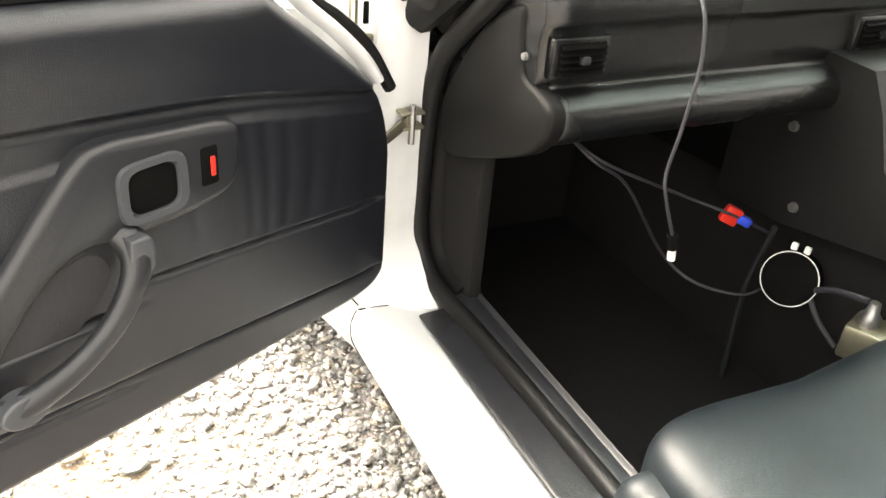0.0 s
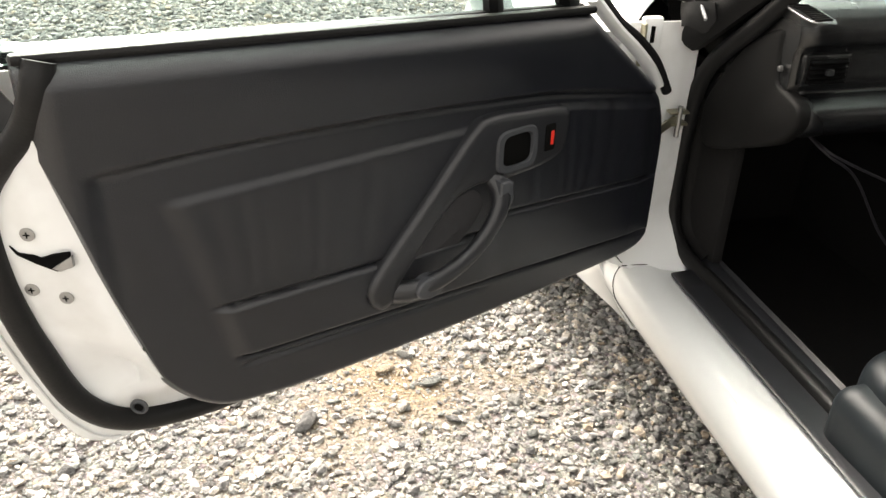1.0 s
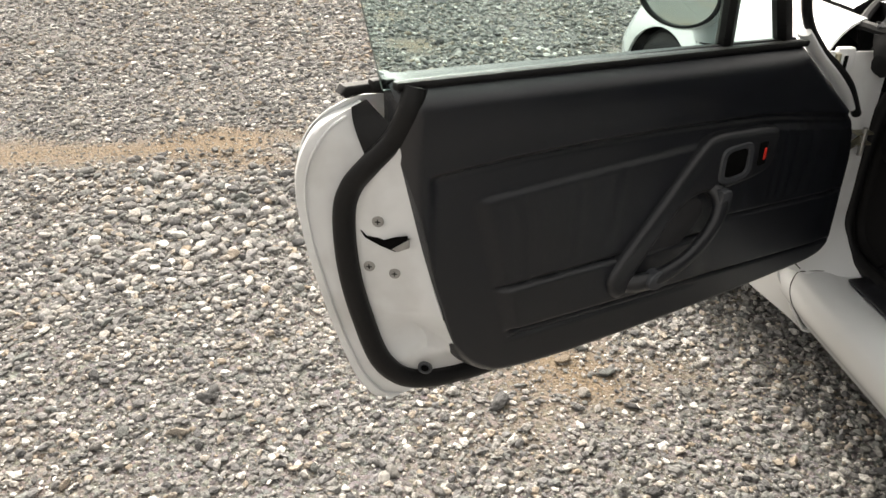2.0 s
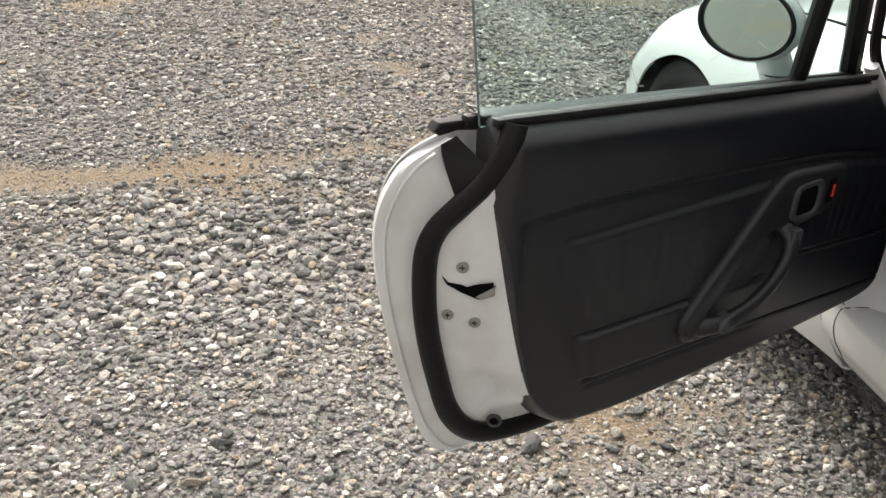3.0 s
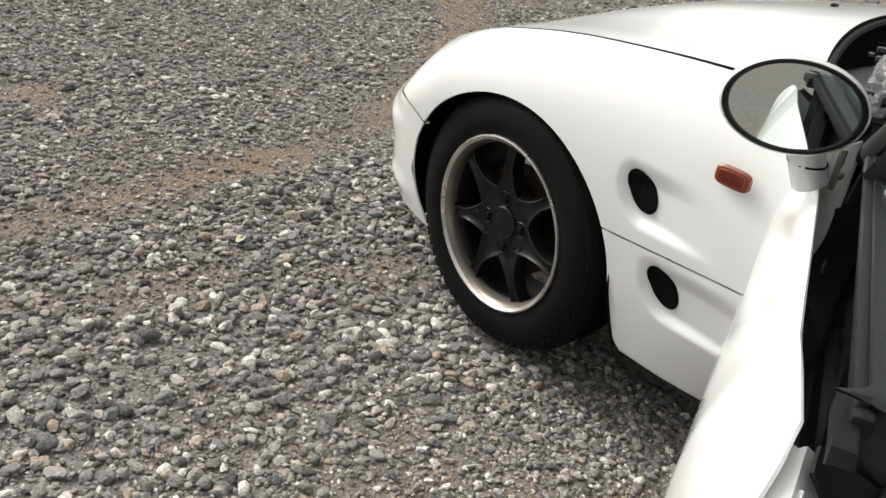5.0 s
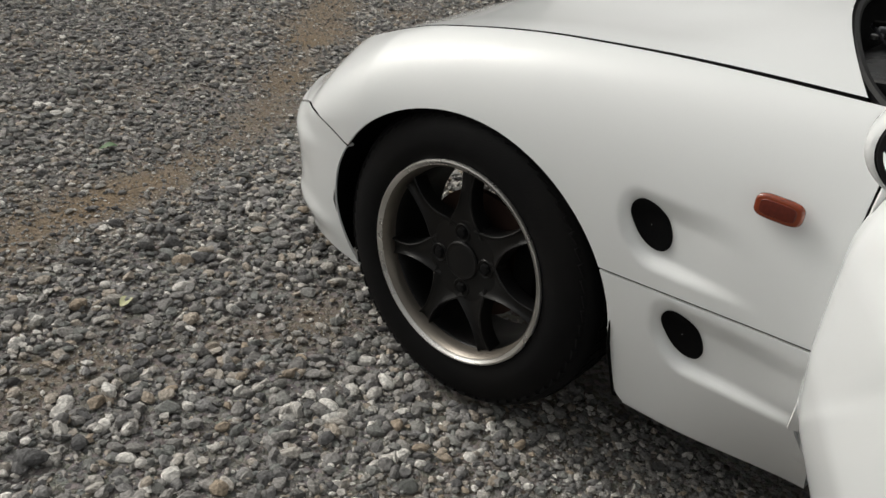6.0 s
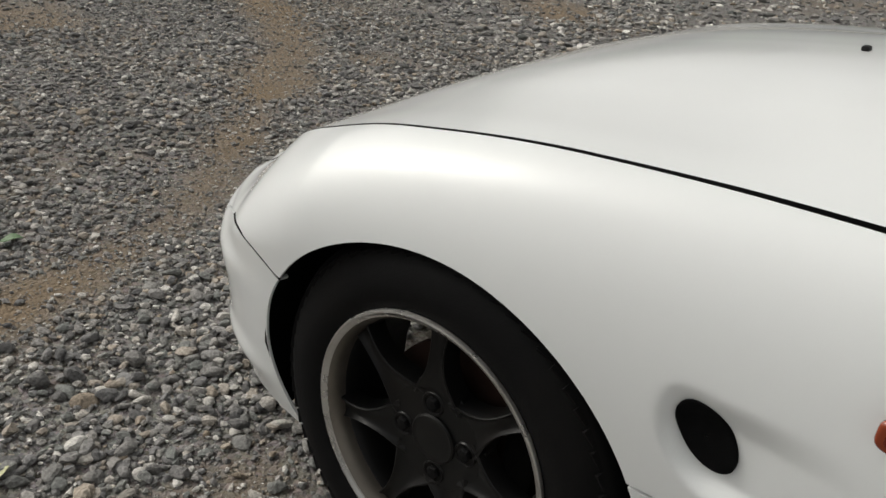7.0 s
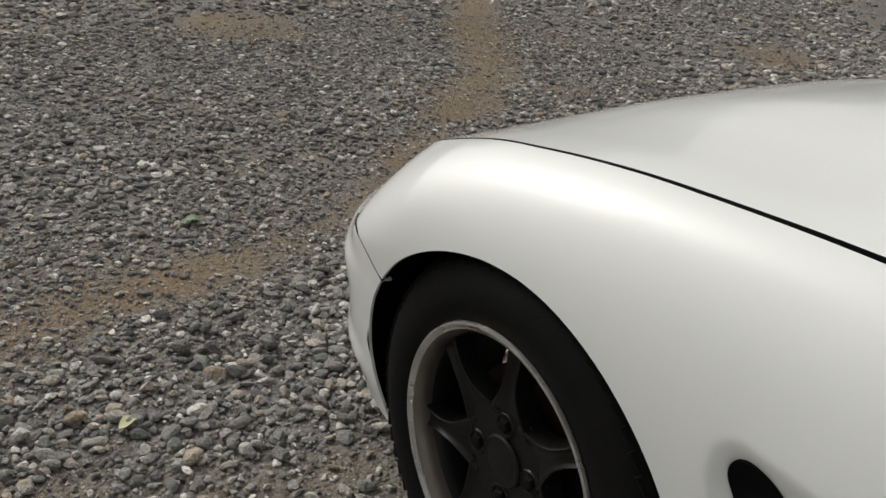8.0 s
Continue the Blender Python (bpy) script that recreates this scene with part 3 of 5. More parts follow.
# ---- sill, door frame and closing panels ----
sill_sec = [(-0.535, 0.287), (-0.575, 0.291), (-0.602, 0.296), (-0.625, 0.294), (-0.641, 0.284), (-0.649, 0.266), (-0.647, 0.244), (-0.637, 0.220), (-0.621, 0.197), (-0.598, 0.166), (-0.575, 0.153), (-0.53, 0.150)]
sec = smooth_path([(x, 0, z) for x, z in sill_sec], 40)
rows = [[Vector((p.x, y, p.z)) for p in sec] for y in np.linspace(-0.592, -1.95, 30)]
thicken(part("sill", grid(rows), PAINT, car, "white painted door sill"), 0.003)
thicken(part("sill", flipped(grid(mirrored(rows))), PAINT, car), 0.003)

seam = [Vector((p.x - 0.0005, -0.638 - 0.012 * math.sin(math.pi * k / 30), p.z)) for k, p in enumerate(sec[8:37])]
part("sill_seam", tube(seam, 0.0008, 40, 6), DARK, car, "narrow dark seam across the sill")
# black scuff plate with a raised inner rib, laid on the sill
plate_pts = [(-0.600, 0.339), (-0.600, 0.3435), (-0.585, 0.3450), (-0.560, 0.3460), (-0.556, 0.3445), (-0.552, 0.3470), (-0.544, 0.3515), (-0.534, 0.3540), (-0.522, 0.3525), (-0.513, 0.343), (-0.512, 0.20)]
plate_sec = smooth_path([(x + 0.022, 0, z - 0.043) for x, z in plate_pts], 50)
rows = []
for y in np.linspace(-0.700, -1.9, 24):
    rows.append([Vector((p.x, y if p.x < -0.548 else y + 0.04 * (p.x + 0.548) / 0.058, p.z)) for p in plate_sec])
thicken(part("scuff_plate", flipped(grid(rows)), PLASTIC, car, "black plastic scuff plate on the sill"), 0.003, split=180)

# hinge pillar, painted, with its curved foot running into the sill
post = [(-0.674, -0.590), (-0.664, -0.600), (-0.640, -0.606), (-0.60, -0.609), (-0.575, -0.607), (-0.56, -0.603), (-0.545, -0.599)]
rows = []
for z in np.linspace(0.289, 0.672, 40):
    foot = -0.085 * max(0, (0.375 - z) / 0.086) ** 2.2
    lean = 0.03 * max(0, (z - 0.62) / 0.1)
    sec = smooth_path([(x, y, 0) for x, y in post], 24)
    rows.append([Vector((p.x + 0.25 * lean, p.y + (foot if i > 8 else foot * i / 9) * (0.4 + 0.6 * i / 24) - 0.2 * lean, z)) for i, p in enumerate(sec)])
thicken(part("hinge_pillar", flipped(grid(rows)), JAMB, car, "white painted door hinge pillar, slightly soiled"), 0.004)
thicken(part("hinge_pillar", grid(mirrored(rows)), JAMB, car), 0.004)

# upper hinge and door check strap
hinge = part("door_hinge", box((0.030, 0.014, 0.062), (-0.628, -0.611, 0.648), 0.004), JAMB, car, "white painted steel door hinge")
part("hinge_slot", box((0.006, 0.004, 0.024), (-0.629, -0.6185, 0.655), 0.001), DARK, hinge)
part("hinge_bolt", box((0.014, 0.010, 0.008), (-0.628, -0.620, 0.628), 0.002), ZINC, hinge)
part("hinge_pin", tube([(-0.645, -0.622, 0.612), (-0.645, -0.622, 0.64), (-0.645, -0.622, 0.672)], 0.005, 6), ZINC, car, "zinc plated hinge pin")
strap = Matrix.Rotation(radians(-24), 4, "Y") @ Matrix.Rotation(radians(18), 4, "Z")
check = part("check_strap", box((0.085, 0.004, 0.013), (-0.612, -0.640, 0.512), 0.0015, strap), ZINC, car, "zinc plated door check strap")
part("check_bracket", box((0.030, 0.018, 0.004), (-0.572, -0.624, 0.538), 0.001), ZINC, check)
part("check_bracket", box((0.030, 0.018, 0.004), (-0.572, -0.624, 0.520), 0.001), ZINC, check)
part("check_pin", tube([(-0.572, -0.630, 0.500), (-0.572, -0.630, 0.525), (-0.572, -0.630, 0.548)], 0.0042, 6), STEEL, check)
part("jamb_seam", tube([(-0.642, -0.655, 0.2935), (-0.61, -0.662, 0.2965), (-0.57, -0.668, 0.2935), (-0.545, -0.676, 0.291)], 0.0009, 20, 6), DARK, car, "dirty seam where the pillar meets the sill")
part("jamb_seam", tube([(-0.664, -0.602, 0.335), (-0.655, -0.622, 0.312), (-0.640, -0.650, 0.296)], 0.0009, 16, 6), DARK, car)

# door opening seal, black, from the windscreen pillar down and along the sill
seal = [(-0.500, -0.93, 0.90), (-0.520, -0.83, 0.80), (-0.533, -0.73, 0.70), (-0.535, -0.66, 0.64), (-0.535, -0.622, 0.60), (-0.536, -0.603, 0.55), (-0.538, -0.597, 0.48), (-0.539, -0.596, 0.40), (-0.538, -0.603, 0.345), (-0.536, -0.632, 0.312), (-0.534, -0.69, 0.303), (-0.528, -0.8, 0.302), (-0.522, -1.3, 0.302), (-0.522, -1.9, 0.302)]
part("door_seal", tube(seal, 0.0125, 110, 12), BLACK, car, "black rubber door opening seal")
part("opening_trim", tube([(x + 0.030, y + 0.004, z + 0.002) for x, y, z in seal[2:11]], 0.019, 60, 12), TRIM, car, "wide rounded black trim inside the door seal")

# windscreen pillar and screen, header, closing roof
for side in (1, -1):
    pil = [(-side * 0.562, -0.605, 0.650), (-side * 0.548, -0.68, 0.713), (-side * 0.530, -0.80, 0.815), (-side * 0.495, -1.05, 1.025)]
    part("windscreen_pillar", tube(pil, 0.021, 30, 10, 1.3), BLACK, car, "black windscreen pillar with peeling trim")
screen = []
for k in range(13):
    t = k / 12
    row = []
    for i in range(25):
        s = -1 + 2 * i / 24
        w = 0.57 * (1 - t) + 0.50 * t
        bow = 0.14 * (1 - t) + 0.07 * t
        row.append(Vector((s * w, -0.61 - 0.44 * t + bow * (1 - s * s), 0.690 + 0.36 * t + (0.065 - 0.035 * t) * (1 - s * s))))
    screen.append(row)
ws = thicken(part("windscreen", flipped(grid(screen)), GLASS, car, "clear windscreen", smooth=False), 0.004)
ws.visible_shadow = False
part("windscreen_header", tube([(-0.50, -1.05, 1.05), (0, -0.985, 1.08), (0.50, -1.05, 1.05)], 0.022, 20, 8), BLACK, car)
# roof and rear bulkhead are unseen closures, added to keep the cabin dark
roof = [[Vector((0.50 * s, y, 1.085 + 0.02 * (1 - s * s) - (0.03 if abs(s) > 0.99 else 0))) for s in np.linspace(-1, 1, 17)] for y in (-1.02, -1.3, -1.6, -1.95)]
thicken(part("roof", flipped(grid(roof)), PAINT, car, "unseen white roof panel, added to darken the cabin"), 0.02)
part("unseen_bulkhead", box((1.2, 0.03, 1.0), (0, -1.94, 0.64), 0.01), CARPET, car)
part("far_door", box((0.05, 1.3, 0.44), (0.615, -1.26, 0.54), 0.015), DASH, car, "closed dark trimmed driver's door")

# open cowl between bonnet and screen: black trough with a rubber edge, bare fittings, and a
# crumpled silver cover and torn black flap at the pillar foot
def cowl_edge(s):
    return Vector((-0.585 * s, -0.368 - 0.170 * s * s - 0.03 * max(0, abs(s) - 0.9) / 0.1, 0.755 - 0.045 * abs(s) ** 2.3 - 0.012 * max(0, abs(s) - 0.85) / 0.15))


cowl = []
for k in range(9):
    t = k / 8
    row = []
    for s in np.linspace(1, -1, 41):
        p = cowl_edge(s)
        q = Vector((-0.575 * s, -0.50 - 0.13 * s * s, 0.765 - 0.03 * s * s))
        r = p.lerp(q, t)
        r.z -= 0.055 * math.sin(math.pi * min(1, t * 1.15)) ** 0.6
        row.append(r)
    cowl.append(row)
thicken(part("cowl", flipped(grid(cowl)), DARK, car, "open black cowl trough below the windscreen"), 0.004)
rim = [cowl_edge(s) + Vector((0, 0, 0.004)) for s in np.linspace(1.0, -1.0, 30)]
rim = [Vector((-0.575, -0.635, 0.705)), Vector((-0.592, -0.585, 0.706))] + rim
part("cowl_edge_rubber", tube(rim, 0.008, 120, 8), BLACK, car, "black rubber edge round the open cowl")
br = part("cowl_bracket", box((0.028, 0.26, 0.006), (-0.29, -0.478, 0.728), 0.0015, Matrix.Rotation(radians(-64), 4, "Z")), PLASTIC, car, "dark grey metal bracket in the open cowl")
for k in range(6):
    part("bracket_rib", box((0.030, 0.016, 0.010), (-0.19 - 0.040 * k, -0.429 - 0.0195 * k, 0.734), 0.003, Matrix.Rotation(radians(-64), 4, "Z")), LEVER if k % 2 else DARK, br)
part("cowl_bolt", lathe([(0.0, 0.006), (0.006, 0.006), (0.007, 0.003), (0.007, 0.0)], 10), STEEL, car, "bright bolt", basis=Matrix.Translation((-0.250, -0.435, 0.722)) @ Matrix.Rotation(radians(-90), 4, "Y"))
part("wiper_link", tube([(-0.30, -0.475, 0.725), (-0.42, -0.52, 0.715), (-0.54, -0.58, 0.70)], 0.005, 20, 6), PLASTIC, car, "dark wiper linkage rod")
for k in range(3):
    part("wiring_loom", tube([(-0.58, -0.60, 0.70 + 0.006 * k), (-0.54, -0.575 - 0.012 * k, 0.705), (-0.46, -0.54 + 0.008 * k, 0.703), (-0.36, -0.505, 0.712 + 0.004 * k)], 0.0035, 30, 6), BLACK, car)
edge_line = smooth_path([(-0.560, -0.700, 0.775), (-0.576, -0.645, 0.722), (-0.570, -0.606, 0.702), (-0.530, -0.580, 0.712), (-0.44, -0.545, 0.734), (-0.33, -0.512, 0.752)], 70)
wrap = []
for i, q in enumerate(edge_line):
    row = []
    wide = 0.030 + 0.012 * noise.noise(Vector((i * 0.16, 0, 0)))
    for j in range(15):
        v = j / 14
        p = q + Vector((0.010, -0.55 * wide, 0.75 * wide)) * (v - 0.25) * 1.6
        fold = noise.noise(Vector((i * 0.30, v * 3.0, 1.0))) + 0.6 * noise.noise(Vector((i * 0.7, v * 6.0, 4.0)))
        row.append(p + Vector((-0.010, 0.006, 0.008)) * fold + Vector((-0.004, 0.004, 0.004)))
    wrap.append(row)
thicken(part("pillar_wrapping", grid(wrap), BAG, car, "torn crumpled silver grey strip along the screen's edge"), 0.0015, split=50)
part("trim_strip", box((0.004, 0.045, 0.005), (0, 0, 0), 0.0015), BAG, car, "peeling pale strip end at the pillar foot", basis=pose(-0.585, -0.668, 0.700, 18, 0, -14))
flap = []
for i in range(22):
    row = []
    for j in range(16):
        u, v = 0.25 + 0.52 * i / 21, j / 15 * (0.75 + 0.5 * noise.noise(Vector((i * 0.11, 2.0, 0))))
        p = Vector((-0.612 + 0.050 * u, -0.606 - 0.085 * u - 0.012 * v, 0.699 + 0.022 * u - 0.050 * v * (1 - 0.25 * u)))
        q = p * 26
        p += Vector((noise.noise(q), noise.noise(q + Vector((5, 0, 0))), noise.noise(q + Vector((0, 4, 0))))) * 0.009
        row.append(p)
    flap.append(row)
thicken(part("rubber_flap", grid(flap), BLACK, car, "torn black rubber flap at the pillar foot"), 0.003, split=70)

# ---- cabin ----
def rounded(outline, n=48):
    pts = smooth_path([(x, y, 0) for x, y in outline + outline[:1]], n)
    return [(p.x, p.y) for p in pts[:-1]]


part("floor_pan", box((1.06, 1.65, 0.02), (0, -1.13, 0.165), 0.004), CARPET, car, "black carpeted floor")
part("firewall", box((1.06, 0.02, 0.48), (0, -0.335, 0.41), 0.004), CARPET, car)
part("footwell_side", box((0.02, 0.36, 0.36), (-0.503, -0.52, 0.35), 0.006), CARPET, car)
tun = [(-0.10, 0.17), (-0.098, 0.34), (-0.085, 0.40), (-0.06, 0.43), (0.06, 0.43), (0.085, 0.40), (0.10, 0.17)]
rows = [[Vector((x * f, y, 0.17 + (z - 0.17) * h)) for x, z in tun] for y, f, h in ((-0.34, 1.2, 0.8), (-0.7, 1.1, 0.9), (-0.95, 1, 1), (-1.9, 1, 1))]
part("transmission_tunnel", flipped(grid(rows)), CARPET, car, "black carpeted transmission tunnel")
console = [(-0.80, 0.64), (-0.875, 0.638), (-0.90, 0.60), (-0.927, 0.54), (-0.975, 0.505), (-0.98, 0.452), (-0.81, 0.416), (-0.70, 0.41), (-0.70, 0.64)]
bm = plate(console, 0.20, 0.012)
bmesh.ops.transform(bm, matrix=Matrix(((0, 0, 1, -0.135), (1, 0, 0, 0), (0, 1, 0, 0), (0, 0, 0, 1))), verts=bm.verts)
part("centre_console", bm, BLACK, car, "dark grey centre console")
for (y, z) in ((-0.83, 0.447), (-0.795, 0.541)):
    part("console_screw", lathe([(-0.002, 0.007), (0.003, 0.006), (0.004, 0.0)], 12), STEEL, car, "bright trim screw", basis=Matrix.Translation((-0.137, y, z)) @ Matrix.Rotation(radians(180), 4, "Z"))

# dashboard: padded top, upper face with vents, rolled lower pad
dash_sec = [(-0.46, 0.690), (-0.52, 0.728), (-0.60, 0.747), (-0.76, 0.752), (-0.842, 0.7505), (-0.860, 0.744), (-0.869, 0.730), (-0.871, 0.712), (-0.866, 0.700), (-0.868, 0.665), (-0.866, 0.650),
            (-0.878, 0.645), (-0.894, 0.634), (-0.897, 0.616), (-0.888, 0.602), (-0.862, 0.591), (-0.82, 0.584), (-0.72, 0.58), (-0.45, 0.58)]
sec = smooth_path([(0, y + 0.030, z - 0.010) for y, z in dash_sec], 90)
rows = []
for x in np.linspace(-0.545, 0.53, 40):
    e = max(0, (-0.525 - x) / 0.03)
    rows.append([Vector((x, p.y + 0.012 * e * e, p.z - 0.006 * e * e)) for p in sec])
dash = thicken(part("dashboard", grid(rows), DASH, car, "black padded vinyl dashboard", basis=Matrix.Translation((0.043, 0.066, -0.041)) @ Matrix.Scale(1.045, 4)), 0.006, split=180)
part("dash_end", flipped(grid([[Vector((-0.545, p.y + 0.005, p.z - 0.003)) for p in sec], [Vector((-0.545, -0.7, 0.62)) for p in sec]])), DASH, dash)


def dash_vent(x0, x1, z0, z1):
    w, h = x1 - x0, z1 - z0
    f = part("vent_frame", box((w, 0.014, h), ((x0 + x1) / 2, -0.838, (z0 + z1) / 2), 0.003), DASH, dash, "black rectangular air vent")
    part("vent_throat", box((w - 0.012, 0.006, h - 0.010), ((x0 + x1) / 2, -0.8435, (z0 + z1) / 2), 0.001), DARK, dash)
    for k in range(5):
        z = z0 + 0.008 + (h - 0.016) * k / 4
        part("vent_slat", box((w - 0.014, 0.008, 0.0022), ((x0 + x1) / 2, -0.847, z), 0.0006, Matrix.Rotation(radians(25), 4, "X")), MESH, dash)
    part("vent_knob", box((0.010, 0.008, 0.008), ((x0 + x1) / 2, -0.851, (z0 + z1) / 2), 0.002), PLASTIC, dash)


dash_vent(-0.537, -0.474, 0.650, 0.690)
dash_vent(-0.145, -0.07, 0.650, 0.690)
# side demister grille on the dashboard top
grille_m = pose(-0.558, -0.864, 0.7435, 0, 0, -100.1)
part("demister_grille", plate(oval(0.045, 0.017, 40, 3.2), 0.0022, 0.0015), DASH, dash, "black demister grille", basis=grille_m)
for k in range(9):
    part("demister_slat", box((0.004, 0.022, 0.003), (0.0078 * (k - 4), 0, 0.0026), 0.001, Matrix.Rotation(radians(14), 4, "Z")), DARK, dash, basis=grille_m)

# trim panel closing the dashboard end, and the kick panel below it
end = rounded([(-0.62, 0.50), (-0.65, 0.488), (-0.73, 0.52), (-0.804, 0.556), (-0.835, 0.583), (-0.845, 0.603), (-0.839, 0.621), (-0.812, 0.629), (-0.786, 0.637), (-0.777, 0.672), (-0.768, 0.70), (-0.70, 0.66), (-0.65, 0.60), (-0.62, 0.55)], 90)
bm = plate(end, 0.018, 0.006)
bmesh.ops.transform(bm, matrix=Matrix(((0, 0, -1, -0.512), (1, 0, 0, 0), (0, 1, 0, 0), (0, 0, 0, 1))), verts=bm.verts)
bmesh.ops.recalc_face_normals(bm, faces=bm.faces)
trim = part("dash_end_trim", bm, TRIM, car, "dark grey moulded dashboard end trim")
part("trim_screw", lathe([(-0.002, 0.004), (0.002, 0.0035), (0.003, 0.0)], 12), STEEL, trim, basis=Matrix.Translation((-0.531, -0.788, 0.655)) @ Matrix.Rotation(radians(180), 4, "Z"))
part("kick_panel", box((0.012, 0.06, 0.20), (-0.505, -0.628, 0.395), 0.005), CARPET, car, "black kick panel")

# seat with rounded cushion and piped side bolster
seat_rows = []
for i in range(33):
    a = -math.pi / 2 + math.pi * i / 32
    row = []
    for j in range(64):
        b = 2 * math.pi * j / 64
        ca, sa, cb, sb = math.cos(a), math.sin(a), math.cos(b), math.sin(b)
        f = lambda v, e: math.copysign(abs(v) ** e, v)
        x = 0.243 * f(ca, 0.35) * f(cb, 0.28)
        y = 0.30 * f(ca, 0.35) * f(sb, 0.28)
        z = 0.075 * f(sa, 0.42)
        dip = -0.018 * math.exp(-(x / 0.11) ** 2) * (1 if sa > 0 else 0)
        row.append(Vector((x, y, z + dip + 0.03 * y)))
    seat_rows.append(row)
bm = grid(seat_rows, close_u=True)
bmesh.ops.recalc_face_normals(bm, faces=bm.faces)
seat = part("seat", bm, LEATHER, car, "black leather seat cushion with stitched side", basis=pose(-0.283, -1.315, 0.328, 0, 0, 3))
part("side_bolster", box((0.075, 0.50, 0.125), (-0.232, 0.02, -0.018), 0.03, None, 5), LEATHER, seat)
part("seat_piping", tube([(-0.241, 0.24, 0.030), (-0.243, 0.1, 0.027), (-0.243, -0.2, 0.02)], 0.003, 30, 6), LEATHER, seat)
part("seat_base", box((0.36, 0.5, 0.12), (-0.265, -1.32, 0.235), 0.02), CARPET, car)

# ---- the open door ----
HINGE, OPEN = (-0.66, -0.62), 205.8
door_m = pose(HINGE[0], HINGE[1], 0, 0, 0, OPEN)
# along the door is u (local x), towards the cabin side is n (local y)
A = [(0.822, 0.742), (0.812, 0.70), (0.796, 0.625), (0.780, 0.55), (0.762, 0.485), (0.742, 0.435), (0.70, 0.403), (0.66, 0.395), (0.60, 0.390), (0.06, 0.41)]
B = [(0.815, 0.054, 0.730), (0.836, 0.040, 0.693), (0.857, 0.016, 0.630), (0.855, 0.012, 0.560), (0.840, 0.012, 0.484), (0.815, 0.012, 0.410), (0.768, 0.012, 0.366), (0.70, 0.012, 0.347), (0.63, 0.012, 0.346), (0.05, 0.012, 0.405)]
C = [(0.828, 0.757), (0.878, 0.737), (0.900, 0.688), (0.896, 0.62), (0.879, 0.53), (0.853, 0.43), (0.830, 0.366), (0.796, 0.329), (0.71, 0.331), (0.02, 0.40)]
ca = smooth_path([(u, 0.068 if i < 6 else 0.040, z) for i, (u, z) in enumerate(A)], 110)
cb = smooth_path(B, 110)
cb2 = [p.lerp(q, 0.25) + Vector((0, -0.006, 0)) for p, q in zip(cb, smooth_path([(u - 0.003, -0.008, z - 0.004) for u, z in C], 110))]
cc = smooth_path([(u - 0.003, -0.016 + 0.030 * min(1, max(0, (z - 0.58) / 0.17)) ** 1.5, z - 0.006) for u, z in C], 110)
cd = [p + Vector((0.0035, -0.004, -0.001)) for p in cc]
ce = [p + Vector((0.001, -0.012, 0.0)) for p in cc]
inner = [p + Vector((-0.05 if i < 66 else 0, -0.03 if i < 66 else -0.005, 0.0 if i < 50 else 0.03)) for i, p in enumerate(ca)]
mid = []
for i, (p, q) in enumerate(zip(ca, cb)):
    m2 = p.lerp(q, 0.55)
    d = math.exp(-((i - 58) / 7.0) ** 2)
    mid.append(m2 + Vector((-0.030, -0.016, 0.002)) * d + Vector((0.006, 0.004, 0)) * math.exp(-((i - 22) / 14) ** 2))
skin_rows = [inner, ca, [p.lerp(q, 0.5) for p, q in zip(ca, mid)], mid, [p.lerp(q, 0.5) for p, q in zip(mid, cb)], cb, cb2, [p.lerp(q, 0.6) for p, q in zip(cb2, cc)], cc, cd, ce]
door = part("door", grid(skin_rows), JAMB, car, "open white door with black inner trim", basis=door_m)
hem = [p.lerp(q, 0.16) + Vector((0.001, 0.0015, 0)) for p, q in zip(cc, cb2)][6:88]
part("hem_bead", tube(hem, 0.0016, 120, 6), JAMB, door, "seam sealer bead along the door edge")
# outer skin: rolls in to the window line at the top
def skin_top(u):
    return knots(u, (0.0, 0.17, 0.40, 0.60, 0.828, 0.855, 0.876, 0.892, 0.8985), (0.655, 0.688, 0.714, 0.735, 0.756, 0.749, 0.736, 0.714, 0.692))


def skin_low(u):
    return knots(u, (0, 0.4, 0.795, 0.826, 0.853, 0.879, 0.893, 0.8985), (0.312, 0.318, 0.329, 0.362, 0.43, 0.53, 0.61, 0.66))


rows = []
cols = [-0.004 + 0.9025 * math.sin(0.5 * math.pi * k / 90) for k in range(91)]
for k in range(41):
    v = 0.5 - 0.5 * math.cos(math.pi * k / 40)
    row = []
    for u in cols:
        zb, zt = skin_low(u), skin_top(u)
        z = zb + (zt - zb) * v
        e = min(1, max(0, (0.900 - u) / 0.2)) ** 0.8
        e *= min(1, 0.55 + (u + 0.004) / 0.12)
        low = min(1, max(0, (z - zb) / 0.12)) ** 0.6
        top = min(1, max(0, (zt - z) / 0.10))
        roll = (1 - top) ** 2.2 * min(1, max(0, (0.885 - u) / 0.07))
        lean = 0.026 * min(1, max(0, (z - 0.58) / 0.17)) ** 1.5
        row.append(Vector((u - 0.003, -0.024 + lean - 0.026 * e * low * (1 - 0.35 * (1 - top)) + 0.016 * roll, z)))
    rows.append(row)
thicken(part("outer_skin", flipped(grid(rows)), PAINT, door, "white painted door skin"), 0.002, split=70)


def card_top(u):
    return 0.607 + 0.8 * (u - 0.012) if u < 0.167 else 0.731 + 0.084 * (u - 0.167)


def card_low(u):
    return knots(u, (-0.017, -0.0135, -0.003, 0.025, 0.106, 0.316, 0.525, 0.651, 0.70, 0.745, 0.764, 0.781, 0.80, 0.817),
                 (0.43, 0.385, 0.350, 0.335, 0.332, 0.335, 0.344, 0.357, 0.374, 0.425, 0.487, 0.546, 0.628, 0.705))


